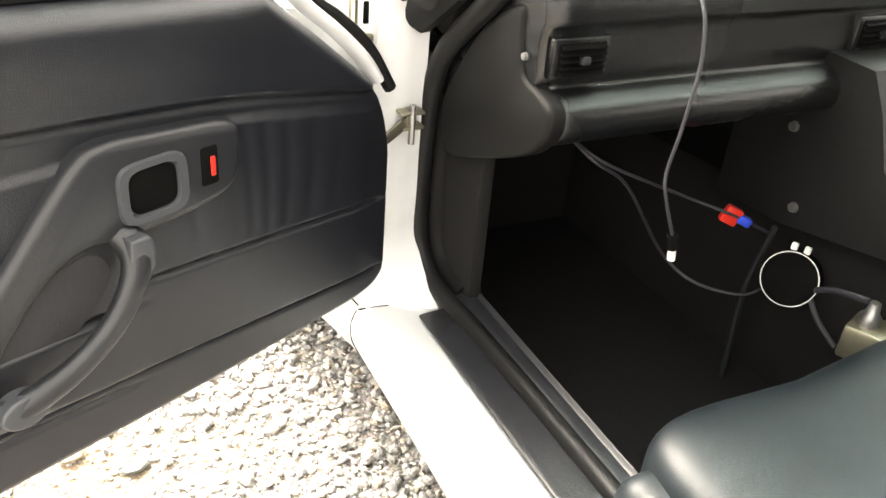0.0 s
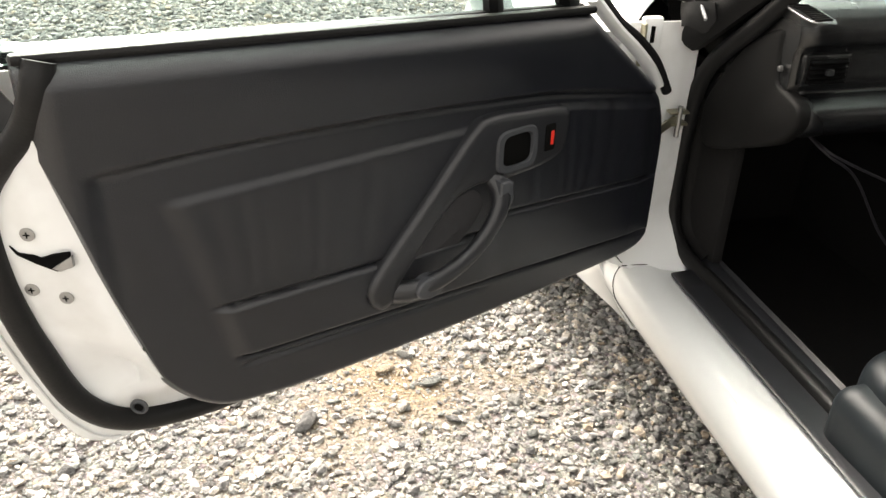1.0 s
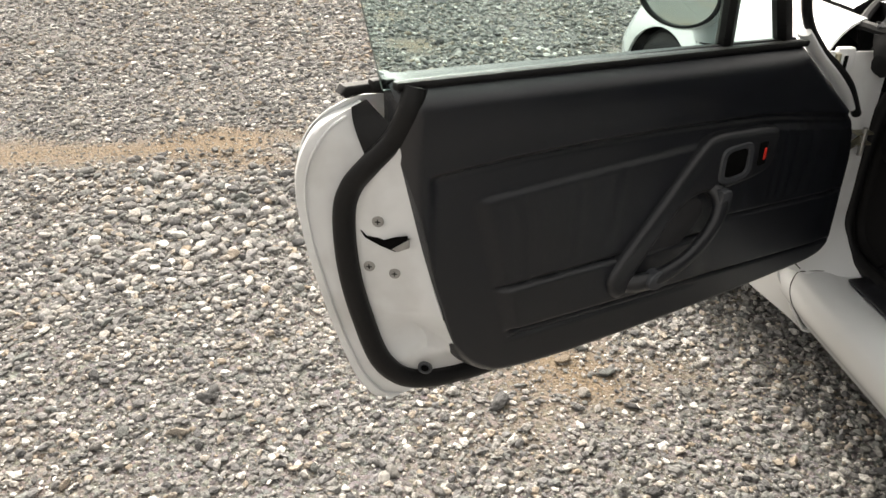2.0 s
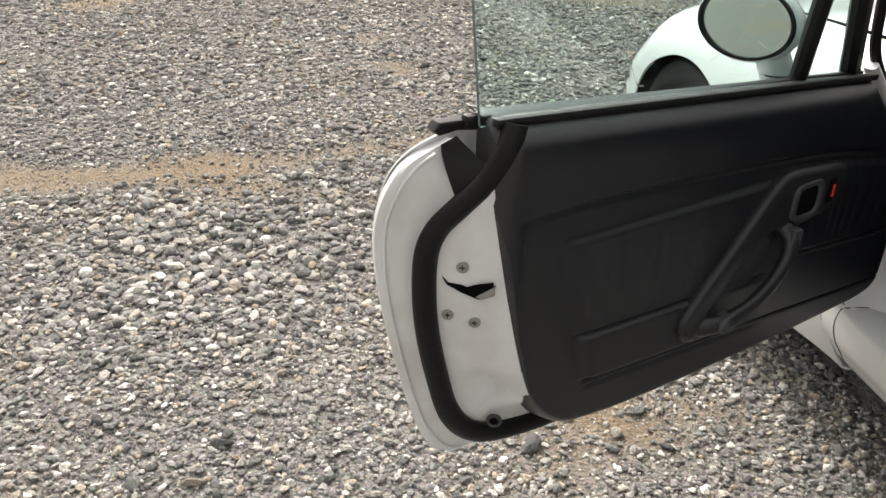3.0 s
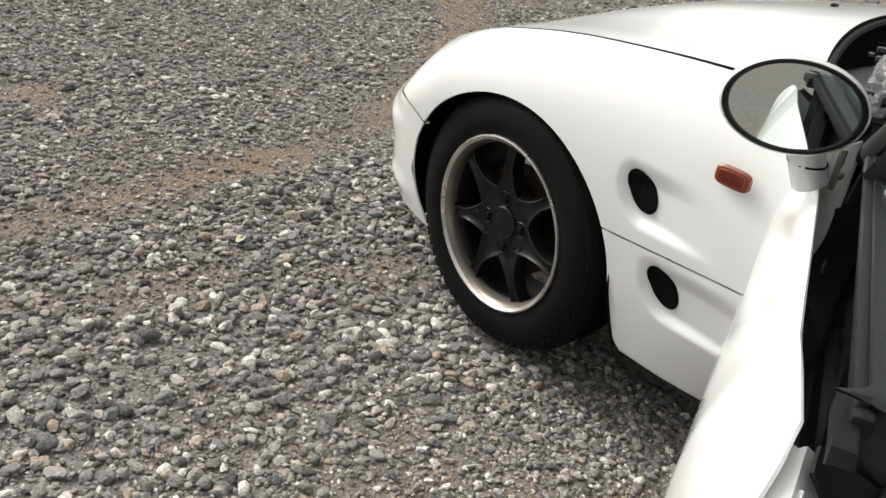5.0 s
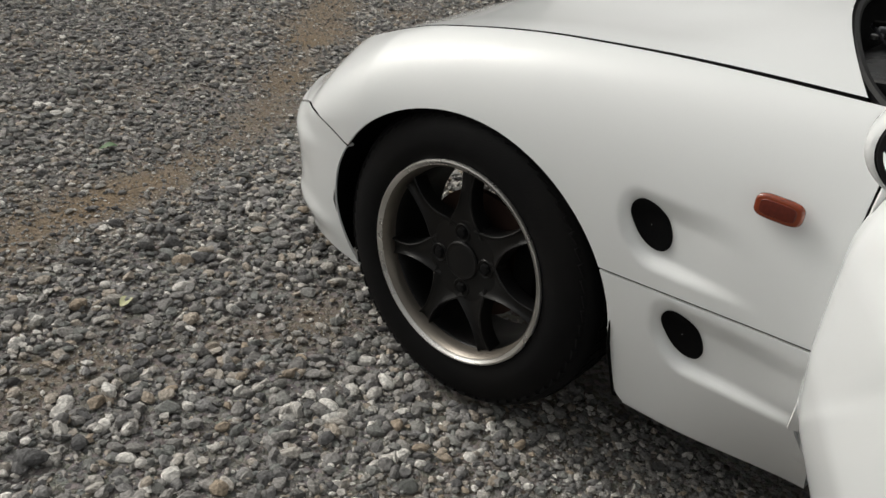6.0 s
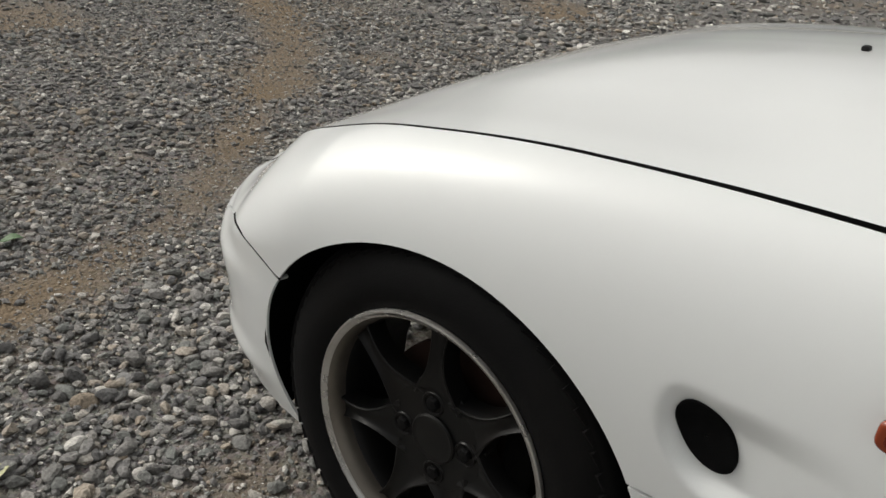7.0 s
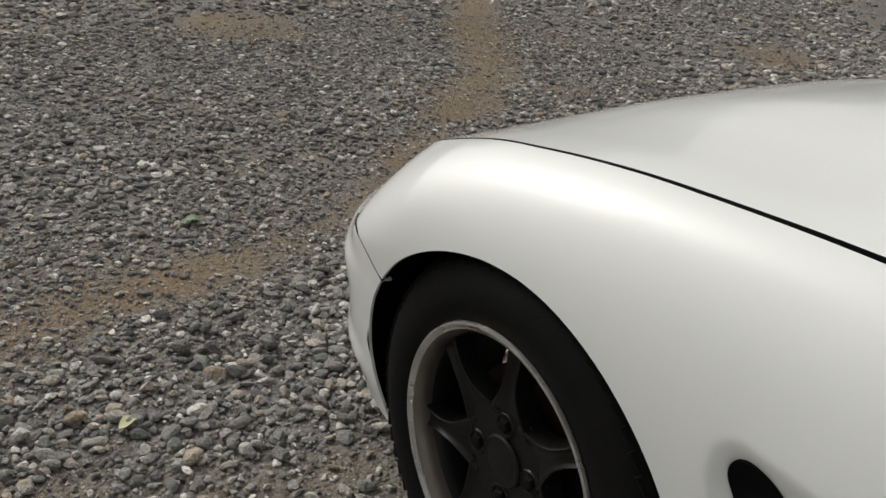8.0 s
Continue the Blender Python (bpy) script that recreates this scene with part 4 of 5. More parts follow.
def card_up(u):
    if u < 0.012:
        return knots(u, (-0.017, -0.010, 0.0, 0.012), (0.44, 0.515, 0.575, 0.607))
    return card_top(u)


def pad_edge(u):
    return knots(u, (-0.02, 0.03, 0.214, 0.351, 0.468, 0.622, 0.71, 0.79), (0.596, 0.606, 0.642, 0.657, 0.667, 0.677, 0.680, 0.680))


def card_height(u, z):
    lo, hi = card_low(u), card_up(u)
    d = min(z - lo, (u + 0.017) * 1.5, (0.822 - u) * 0.7)
    fade = step(0.0, 0.05, u)
    n = 0.079 - 0.030 * (1 - min(1, max(0, d) / 0.02)) ** 2.2
    n -= 0.048 * (1 - math.sqrt(max(0, 1 - (1 - min(1, max(0, hi - z) / 0.030)) ** 2)))
    n += 0.008 * math.exp(-((hi - z - 0.035) / 0.04) ** 2) * step(0.1, 0.25, u)
    # upper pad overhangs the panel below it
    edge = pad_edge(u)
    n -= 0.007 * step(0, 0.010, edge - z) * step(0.0, 0.02, 0.79 - u)
    n -= 0.002 * math.exp(-((z - edge + 0.010) / 0.0035) ** 2) * step(0.0, 0.02, 0.79 - u)
    left = 0.73 - (0.637 - z) * 0.27
    inside = step(0, 0.026, left - u)
    top, low, middle_z = 0.617 + 0.026 * u, 0.374 + 0.088 * u, 0.456 + 0.068 * u
    n += 0.0052 * step(0, 0.012, top - z) * inside * step(0.0, 0.006, z - low) * step(0.30, 0.36, u)
    n += 0.005 * step(0, 0.010, edge - 0.02 - z) * (1 - step(0.30, 0.36, u)) * step(0.0, 0.006, z - low) * fade
    n -= 0.006 * math.exp(-((z - middle_z) / 0.0034) ** 2) * inside * step(0.30, 0.34, u)
    n += 0.003 * step(0, 0.005, middle_z - z) * inside * step(0.0, 0.01, z - low) * step(0.30, 0.34, u)
    n -= 0.006 * math.exp(-((z - 0.467 - 0.095 * u) / 0.0028) ** 2) * (1 - step(0.28, 0.32, u)) * step(-0.017, 0.02, u)
    n -= 0.007 * math.exp(-((z - low) / 0.0030) ** 2) * step(0.0, 0.02, 0.67 - u) * step(-0.017, 0.02, u)
    n -= 0.0035 * math.exp(-((z - low + 0.011) / 0.0026) ** 2) * step(0.0, 0.02, 0.67 - u) * step(0.3, 0.36, u)
    ruche = 0.5 + 0.5 * math.sin(u * 240 + 3 * math.sin(u * 31) + 1.5 * math.sin(z * 22 + u * 13))
    n -= 0.0011 * ruche ** 2 * (0.5 + 0.5 * math.sin(u * 57 + 2.0 * math.sin(u * 23))) * inside * step(0, 0.02, top - 0.004 - z) * step(0, 0.02, z - middle_z - 0.006) * step(0.02, 0.08, u)
    return n


rows = []
us = [-0.017 + 0.834 * (0.5 - 0.5 * math.cos(math.pi * (0.06 + 0.88 * k / 220))) for k in range(221)]
us = [-0.017 + (u - us[0]) * 0.834 / (us[-1] - us[0]) for u in us]
for u in us:
    lo, hi = card_low(u), card_up(u)
    col = [Vector((u, 0.035, lo + 0.004))]
    for k in range(301):
        z = lo + (hi - lo) * (1 - (1 - k / 300) ** 1.45)
        col.append(Vector((u, card_height(u, z), z)))
    col.append(Vector((u, 0.034, hi - 0.004)))
    rows.append(col)
first = [Vector((p.x + 0.003, 0.035, p.z)) for p in rows[0]]
last = [Vector((p.x - 0.003, 0.035, p.z)) for p in rows[-1]]
part("door_card", flipped(grid([first] + rows + [last])), CARD, door, "dark charcoal vinyl door card with stitched insert")


def on_door(outline, n0, depth, bevel=0.0):
    """A rounded plate on the cabin side of the door, from an outline in (u, z)."""
    bm = plate(outline, depth, bevel)
    for v in bm.verts:
        v.co = Vector((v.co.x, n0 + v.co.z, v.co.y))
    bmesh.ops.recalc_face_normals(bm, faces=bm.faces)
    return bm


def handset(bm):
    """The pull and release sit low on the card, a little forward."""
    bmesh.ops.translate(bm, vec=(-0.019, -0.020, -0.012), verts=bm.verts)
    return bm


esc = [(0.526, 0.455), (0.523, 0.485), (0.45, 0.563), (0.385, 0.632), (0.355, 0.646), (0.30, 0.642), (0.238, 0.634), (0.225, 0.618), (0.232, 0.578), (0.262, 0.564), (0.33, 0.560), (0.376, 0.564), (0.412, 0.550), (0.455, 0.505), (0.485, 0.468), (0.497, 0.445), (0.513, 0.442)]
part("armrest_trim", handset(on_door(rounded(esc, 80), 0.084, 0.025, 0.009)), PLASTIC, door, "dark grey moulded trim round the inner handle")
pocket = [(0.415, 0.548), (0.372, 0.556), (0.356, 0.53), (0.385, 0.495), (0.43, 0.470), (0.475, 0.466), (0.484, 0.474)]
part("pull_pocket", handset(on_door(rounded(pocket, 40), 0.090, 0.0080, 0.002)), CLOTH, door)
pull = [(0.348, 0.088, 0.574), (0.343, 0.112, 0.556), (0.352, 0.122, 0.532), (0.376, 0.124, 0.502), (0.410, 0.124, 0.480), (0.447, 0.120, 0.466), (0.478, 0.108, 0.458), (0.500, 0.088, 0.456)]
part("pull_handle", handset(tube(pull, 0.0135, 50, 12, 0.8, lambda t: 1.25 - 0.45 * math.sin(math.pi * t))), PLASTIC, door, "dark grey curved pull handle")
part("screw_cover", handset(on_door(rounded([(0.352, 0.569), (0.333, 0.566), (0.332, 0.540), (0.345, 0.534), (0.354, 0.542)], 32), 0.112, 0.0135, 0.003)), LEVER, door)
part("screw_cover", handset(on_door([(0.455 + x, 0.462 + y) for x, y in oval(0.020, 0.014, 28)], 0.110, 0.0165, 0.003)), LEVER, door)


def ring_plate(cu, cz, a, b, a2, b2, n0, depth, p=4.5):
    o, i = oval(a, b, 40, p), oval(a2, b2, 40, p)
    rows = [[Vector((cu + x * k, n0 + d, cz + y * k)) for x, y in src] for src, k, d in ((o, 1.0, 0), (o, 1.0, depth * 0.7), (o, 0.95, depth), (i, 1.06, depth), (i, 1.0, depth * 0.8), (i, 0.96, -0.01))]
    bm = grid(rows, close_u=True)
    bmesh.ops.recalc_face_normals(bm, faces=bm.faces)
    return bm


part("inner_handle_bezel", handset(ring_plate(0.317, 0.599, 0.033, 0.0275, 0.0225, 0.0195, 0.096, 0.0165)), LEVER, door, "lighter grey rounded square door release bezel")
part("release_recess", handset(on_door([(0.317 + x, 0.599 + y) for x, y in oval(0.022, 0.019, 32, 4)], 0.096, 0.0140, 0.001)), DARK, door)
part("lock_switch", handset(box((0.018, 0.014, 0.036), (0.262, 0.104, 0.601), 0.003)), DARK, door, "black lock slide with red mark")
part("red_mark", handset(box((0.0045, 0.004, 0.018), (0.260, 0.1108, 0.601), 0.001)), RED, door, "red lock mark")

# seal round the shut face, belt strips and corner block
seal_path = [(0.798, 0.072, 0.778), (0.806, 0.074, 0.755), (0.817, 0.060, 0.722), (0.838, 0.046, 0.694), (0.853, 0.028, 0.664), (0.860, 0.020, 0.628), (0.857, 0.018, 0.56), (0.842, 0.018, 0.485), (0.817, 0.018, 0.41), (0.771, 0.018, 0.366), (0.69, 0.022, 0.350), (0.60, 0.03, 0.355)]
part("weatherstrip", tube(seal_path, 0.0135, 90, 12, 0.8), BLACK, door, "black rubber weatherstrip round the door's edge")
part("belt_moulding", box((0.66, 0.013, 0.014), (0, 0, 0), 0.004, None), BLACK, door, "black rubber belt moulding", basis=pose(0.50, 0.033, 0.748, 0, -4.5, 0))
part("inner_belt_strip", box((0.66, 0.012, 0.010), (0, 0, 0), 0.004, None), BLACK, door, "black window wiper strip", basis=pose(0.49, 0.066, 0.7545, 0, -4.5, 0))
part("belt_lip", box((0.66, 0.006, 0.006), (0, 0, 0), 0.002, None), BLACK, door, basis=pose(0.49, 0.046, 0.7545, 0, -4.5, 0))
patch = []
for i in range(0, 14):
    far = 1 - min(1, max(0, (i - 4) / 9))
    patch.append([cb[i].lerp(cc[i], -0.1 + (0.1 + far) * k / 7) + Vector((0.001, 0.005, 0.003)) for k in range(8)])
thicken(part("corner_patch", grid(patch), BLACK, door, "black rubber patch at the window corner"), 0.003, 0.0)
part("belt_end", on_door([(0.80, 0.774), (0.856, 0.777), (0.862, 0.770), (0.855, 0.764), (0.835, 0.766), (0.80, 0.760)], 0.020, 0.014, 0.003), BLACK, door)
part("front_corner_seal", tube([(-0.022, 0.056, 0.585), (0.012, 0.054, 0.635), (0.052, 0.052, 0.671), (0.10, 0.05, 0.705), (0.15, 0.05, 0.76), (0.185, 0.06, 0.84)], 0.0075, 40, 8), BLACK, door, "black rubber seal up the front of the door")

part("front_edge", tube([(-0.004, 0.050, 0.598), (0.022, 0.050, 0.630), (0.060, 0.049, 0.664), (0.10, 0.048, 0.695), (0.148, 0.048, 0.738)], 0.0125, 40, 10, 0.6), JAMB, door, "white painted edge along the front of the door")

# latch slot, fixing screws and lower bolt in the shut face
face_n = Vector((0.66, 0.75, 0)).normalized()


def on_face(i, f, lift=0.0):
    return ca[i].lerp(mid[i], f / 0.55).lerp(cb[i], 0) + face_n * lift if f <= 0.55 else mid[i].lerp(cb[i], (f - 0.55) / 0.45) + face_n * lift


def face_pose(p, roll=0):
    zax = face_n
    xax = Vector((0, 0, 1)).cross(zax).normalized()
    yax = zax.cross(xax)
    return Matrix(((xax.x, yax.x, zax.x, p.x), (xax.y, yax.y, zax.y, p.y), (xax.z, yax.z, zax.z, p.z), (0, 0, 0, 1))) @ Matrix.Rotation(radians(roll), 4, "Z")


def index_at(z):
    return min(range(0, 60), key=lambda i: abs(mid[i].z - z))


slot = [(0.8 * a, 0.85 * b) for a, b in ((-0.036, 0.012), (-0.028, 0.004), (-0.012, 0.003), (-0.004, -0.001), (0.010, 0.004), (0.030, 0.008), (0.030, -0.010), (0.012, -0.016), (-0.010, -0.008), (-0.030, 0.002))]
p = on_face(index_at(0.60), 0.42, 0.0005)
part("latch_slot", plate(slot, 0.003, 0.0008), DARK, door, "dark door latch slot with bare steel catch", basis=face_pose(p))
part("latch_catch", plate([(0.006, -0.010), (0.026, 0.004), (0.026, -0.007), (0.013, -0.013)], 0.004, 0.001), STEEL, door, basis=face_pose(p))
for z, f in ((0.622, 0.50), (0.560, 0.72), (0.553, 0.42)):
    seat_m = face_pose(on_face(index_at(z), f, 0.0)) @ Matrix.Rotation(radians(-90), 4, "Y")
    part("latch_screw", lathe([(0.0, 0.0068), (0.0015, 0.0065), (0.0022, 0.004), (0.002, 0.0)], 16), STEEL, door, basis=seat_m)
    for r in (0, 90):
        part("screw_cross", box((0.0008, 0.006, 0.0011), (0.0022, 0, 0), 0, Matrix.Rotation(radians(r), 4, "X")), DARK, door, basis=seat_m)
part("door_bolt", lathe([(0.0, 0.0095), (0.002, 0.0095), (0.003, 0.007), (0.001, 0.0055), (0.001, 0.0)], 20), LEVER, door, "grommet and bolt low on the shut face", basis=Matrix.Translation((0.766, 0.034, 0.392)) @ face_pose(Vector((0, 0, 0))) @ Matrix.Rotation(radians(-90), 4, "Y"))
part("bolt_socket", lathe([(0.0025, 0.005), (0.0028, 0.0)], 12), DARK, door, basis=Matrix.Translation((0.766, 0.034, 0.392)) @ face_pose(Vector((0, 0, 0))) @ Matrix.Rotation(radians(-90), 4, "Y"))

# window glass, divider bar, front bar and quarter light
def lean_n(z):
    return 0.042 + 0.35 * (z - 0.75)


def pane(u0, u1, v0, v1, z0a, z0b, z1):
    rows = []
    for k in range(9):
        t = k / 8
        row = []
        for i in range(17):
            s = i / 16
            zb = z0a + (z0b - z0a) * s
            z = zb + (z1 - zb) * t
            u = (u0 + (u1 - u0) * s) * (1 - t) + (v0 + (v1 - v0) * s) * t
            row.append(Vector((u, lean_n(z), z)))
        rows.append(row)
    return grid(rows)


g = thicken(part("window_glass", pane(0.30, 0.825, 0.46, 0.948, 0.735, 0.775, 1.10), GLASS, door, "clear side window, wound up", smooth=False), 0.004)
g.visible_shadow = False
g.data.materials.append(EDGE)
g.modifiers[0].material_offset_rim = 1
g = thicken(part("quarter_glass", pane(0.165, 0.30, 0.46, 0.47, 0.725, 0.735, 1.08), GLASS, door, "small fixed quarter light", smooth=False), 0.004)
g.visible_shadow = False
g.data.materials.append(EDGE)
g.modifiers[0].material_offset_rim = 1


def bar(p0, p1, r, name, label):
    (u0, z0), (u1, z1) = p0, p1
    part(name, tube([(u0, lean_n(z0), z0), ((u0 + u1) / 2, lean_n((z0 + z1) / 2), (z0 + z1) / 2), (u1, lean_n(z1), z1)], r, 12, 8, 1.3), BLACK, door, label)


bar((0.300, 0.735), (0.46, 1.10), 0.0125, "window_divider", "black window divider bar")
bar((0.172, 0.725), (0.46, 1.10), 0.0145, "front_window_bar", "black front window bar")

# door mirror
mp = Vector((0.293, -0.062, 0.790))
mrot = Matrix.Rotation(radians(5), 4, "Z") @ Matrix.Rotation(radians(-3.5), 4, "Y")
rows = []
prof = [(0.0, 1.0), (-0.003, 1.04), (-0.014, 1.05), (-0.032, 0.97), (-0.05, 0.80), (-0.063, 0.55), (-0.07, 0.25), (-0.072, 0.0)]
for d, k in prof:
    rows.append([Vector((d, 0.0735 * k * math.cos(a), 0.0495 * k * math.sin(a))) for a in np.linspace(0, 2 * math.pi, 48, endpoint=False)])
bm = grid(rows, close_u=True)
bmesh.ops.recalc_face_normals(bm, faces=bm.faces)
mm = Matrix.Translation(mp) @ mrot
part("mirror_housing", bm, PAINT, door, "white oval mirror housing", basis=mm)
rows = [[Vector((d, 0.0735 * k * math.cos(a), 0.0495 * k * math.sin(a))) for a in np.linspace(0, 2 * math.pi, 48, endpoint=False)] for d, k in ((-0.002, 0.99), (0.003, 0.98), (0.003, 0.92), (-0.004, 0.89))]
bm = grid(rows, close_u=True)
bmesh.ops.recalc_face_normals(bm, faces=bm.faces)
part("mirror_rim", bm, BLACK, door, "black rubber mirror rim", basis=mm)
bm = plate([(x, y) for x, y in oval(0.0735 * 0.92, 0.0495 * 0.92, 48)], 0.002)
part("mirror_glass", bm, MIRROR, door, "oval mirror glass", smooth=False, basis=mm @ Matrix.Translation((-0.004, 0, 0)) @ Matrix.Rotation(radians(90), 4, "Z") @ Matrix.Rotation(radians(90), 4, "X"))
part("mirror_stalk", tube([(0.250, -0.052, 0.772), (0.246, -0.044, 0.750), (0.242, -0.034, 0.726), (0.238, -0.022, 0.698)], 0.028, 16, 16, 0.72), PAINT, door, "white mirror foot")
part("mirror_foot_seam", tube([(0.2415 + 0.0275 * math.cos(a), -0.032 + 0.022 * math.sin(a), 0.722) for a in np.linspace(0, 6.1, 20)], 0.0012, 60, 6), DARK, door)

# ---- loose wiring and fittings in the footwell ----
cab = part("cable", tube([(-0.42, -0.83, 0.76), (-0.432, -0.90, 0.738), (-0.433, -0.92, 0.69), (-0.437, -0.92, 0.623), (-0.443, -0.92, 0.578), (-0.434, -0.92, 0.547), (-0.415, -0.92, 0.505)], 0.0019, 50, 6), CABLE)
tagged(cab, "thin grey cable hanging over the dashboard edge", "cable")
part("plug", tube([(-0.416, -0.92, 0.508), (-0.412, -0.92, 0.492)], 0.006, 6, 8), DARK, cab)
part("plug_tip", tube([(-0.412, -0.92, 0.492), (-0.410, -0.92, 0.478)], 0.0042, 6, 8), WHITE_PL, cab, "white plug tip")
c2 = part("cable", tube([(-0.41, -0.70, 0.53), (-0.395, -0.75, 0.509), (-0.337, -0.75, 0.467), (-0.257, -0.746, 0.36), (-0.220, -0.781, 0.324), (-0.170, -0.820, 0.317), (-0.14, -0.83, 0.33)], 0.0022, 50, 6), CABLE)
tagged(c2, "grey cable looping below the dashboard", "cable")
c3 = part("cable", tube([(-0.41, -0.70, 0.53), (-0.38, -0.75, 0.505), (-0.27, -0.765, 0.455), (-0.20, -0.80, 0.430), (-0.14, -0.815, 0.40)], 0.0021, 40, 6), CABLE)
tagged(c3, "grey cable running to the tunnel under the dashboard", "cable")
clamp = thing("blower_motor", "round black motor held by a bright steel band in the footwell", "motor", basis=Matrix.Translation((-0.150, -0.868, 0.367)) @ Vector((-0.85, -0.45, 0.35)).to_track_quat("X", "Z").to_matrix().to_4x4())
part("motor_body", lathe([(-0.04, 0.0), (-0.04, 0.034), (0.001, 0.034), (0.004, 0.03), (0.007, 0.0)], 32), DARK, clamp)
part("steel_band", lathe([(-0.002, 0.034), (-0.002, 0.0354), (0.002, 0.0354), (0.002, 0.034)], 40), STEEL, clamp, "bright steel band")
for s in (-1, 1):
    part("band_screw", box((0.008, 0.008, 0.010), (0.002, s * 0.008, 0.041), 0.002), WHITE_PL, clamp)
bx = part("valve_block", box((0.05, 0.045, 0.045), (0, 0, 0), 0.004), ZINC, basis=pose(-0.130, -0.978, 0.345, 0, 0, 20))
tagged(bx, "zinc plated steel block with a pipe union on the floor", "fitting")
part("union", lathe([(0, 0.012), (0.012, 0.012), (0.018, 0.008), (0.03, 0.006), (0.03, 0)], 16), STEEL, bx, basis=Matrix.Translation((-0.004, 0.004, 0.0225)) @ Matrix.Rotation(radians(-90), 4, "Y"))
c4 = part("hose", tube([(-0.135, -0.893, 0.362), (-0.135, -0.92, 0.380), (-0.134, -0.968, 0.394)], 0.004, 20, 8), CABLE)
tagged(c4, "grey hose to the pipe union", "hose")
c5 = part("hose", tube([(-0.135, -0.893, 0.352), (-0.135, -0.915, 0.33), (-0.13, -0.945, 0.31)], 0.0035, 20, 8), CABLE)
tagged(c5, "thin grey hose beside the motor", "hose")
rod = part("pedal_rod", tube([(-0.16, -0.832, 0.424), (-0.16, -0.82, 0.36), (-0.16, -0.815, 0.30), (-0.16, -0.822, 0.176)], 0.004, 20, 6), PLASTIC)
tagged(rod, "dark steel rod standing on the footwell floor", "rod")
stick = part("connector", box((0.024, 0.010, 0.024), (0, 0, 0), 0.003), RED, basis=pose(-0.20, -0.795, 0.428, 0, 25, -25))
tagged(stick, "red and blue wiring connector hanging on a cable", "connector")
part("blue_half", box((0.020, 0.012, 0.012), (0.018, -0.001, 0.002), 0.003), BLUE, stick, "blue connector half")

# ---- ground, loose stones and leaves ----
TRACKS = [([(-3.6, 0.74), (-2.45, 0.80), (-2.1, 0.79), (-1.75, 0.815)], 0.125, 0.9),
          ([(-1.75, 0.815), (-1.26, 0.97), (-0.8, 1.05), (-0.19, 1.22), (0.66, 1.86)], 0.10, 0.66),
          ([(0.66, 1.86), (1.23, 2.39), (1.74, 3.21), (3.0, 4.8)], 0.17, 0.85),
          ([(-2.1, 0.74), (-1.7, 0.64), (-1.37, 0.57), (-1.02, 0.49), (-0.68, 0.34)], 0.075, 0.58)]
PATCHES = [(-1.08, 1.9, 0.17), (-1.13, 2.5, 0.13), (-0.97, -0.58, 0.20), (-0.80, -0.52, 0.12), (0.44, 3.35, 0.35), (3.2, 2.2, 0.35), (1.34, 1.98, 0.2), (-2.6, 3.4, 0.3), (-0.94, -0.13, 0.08), (0.3, 4.3, 0.3), (2.0, 4.6, 0.3)]


def bareness(x, y):
    """How bare of stones the ground is at each place, 0 to 1."""
    out = np.zeros_like(x)
    wob = 0.045 * np.sin(x * 9.1 + 1.3 * np.sin(y * 6.3)) + 0.03 * np.sin(y * 15.7 + x * 4.1) + 0.02 * np.sin(x * 31 + y * 23)
    for line, half, worn in TRACKS:
        for (ax, ay), (bx_, by_) in zip(line, line[1:]):
            dx, dy = bx_ - ax, by_ - ay
            t = np.clip(((x - ax) * dx + (y - ay) * dy) / (dx * dx + dy * dy), 0, 1)
            d = np.hypot(x - ax - t * dx, y - ay - t * dy)
            out = np.maximum(out, worn * np.clip((half + 0.04 + 0.6 * wob - d) / 0.14, 0, 1))
    for px, py, r in PATCHES:
        out = np.maximum(out, np.clip((r + wob - np.hypot(x - px, y - py)) / 0.22, 0, 0.7))
    return out


def swell(x, y):
    """Slight unevenness of the yard, flat farther out."""
    return 0.012 * noise.noise(Vector((x * 0.7, y * 0.7, 0.0))) - 0.010 if abs(x) < 9 and abs(y) < 9 else -0.012


ground_bm = bmesh.new()
edges_xy = sorted(set([-400, -60, -20] + list(np.round(np.arange(-8, 8.01, 0.5), 3)) + list(np.round(np.arange(-3.5, 4.51, 0.06), 3)) + [20, 60, 400]))
gv = {}
for i, x in enumerate(edges_xy):
    for j, y in enumerate(edges_xy):
        gv[i, j] = ground_bm.verts.new((x, y, swell(x, y)))
for i in range(len(edges_xy) - 1):
    for j in range(len(edges_xy) - 1):
        ground_bm.faces.new((gv[i, j], gv[i + 1, j], gv[i + 1, j + 1], gv[i, j + 1]))
ground = part("ground", ground_bm, GROUND)
tagged(ground, "grey gravel yard with bare sandy tracks", "ground", kind="structure")

gx = np.array([v.co.x for v in ground.data.vertices])
gy = np.array([v.co.y for v in ground.data.vertices])
ground.data.attributes.new("bare", "FLOAT", "POINT").data.foreach_set("value", bareness(gx, gy).astype(np.float32))


def base_stone(level):
    if level == 0:
        co = np.array([(1, 0, 0), (-1, 0, 0), (0, 1, 0), (0, -1, 0), (0, 0, 1), (0, 0, -1)], float)
        return co, np.array([(0, 2, 4), (2, 1, 4), (1, 3, 4), (3, 0, 4), (2, 0, 5), (1, 2, 5), (3, 1, 5), (0, 3, 5)])
    bm = bmesh.new()
    bmesh.ops.create_icosphere(bm, subdivisions=level, radius=1)
    co = np.array([v.co[:] for v in bm.verts])
    fa = np.array([[v.index for v in f.verts] for f in bm.faces])
    bm.free()
    return co, fa


rs = np.random.RandomState(11)


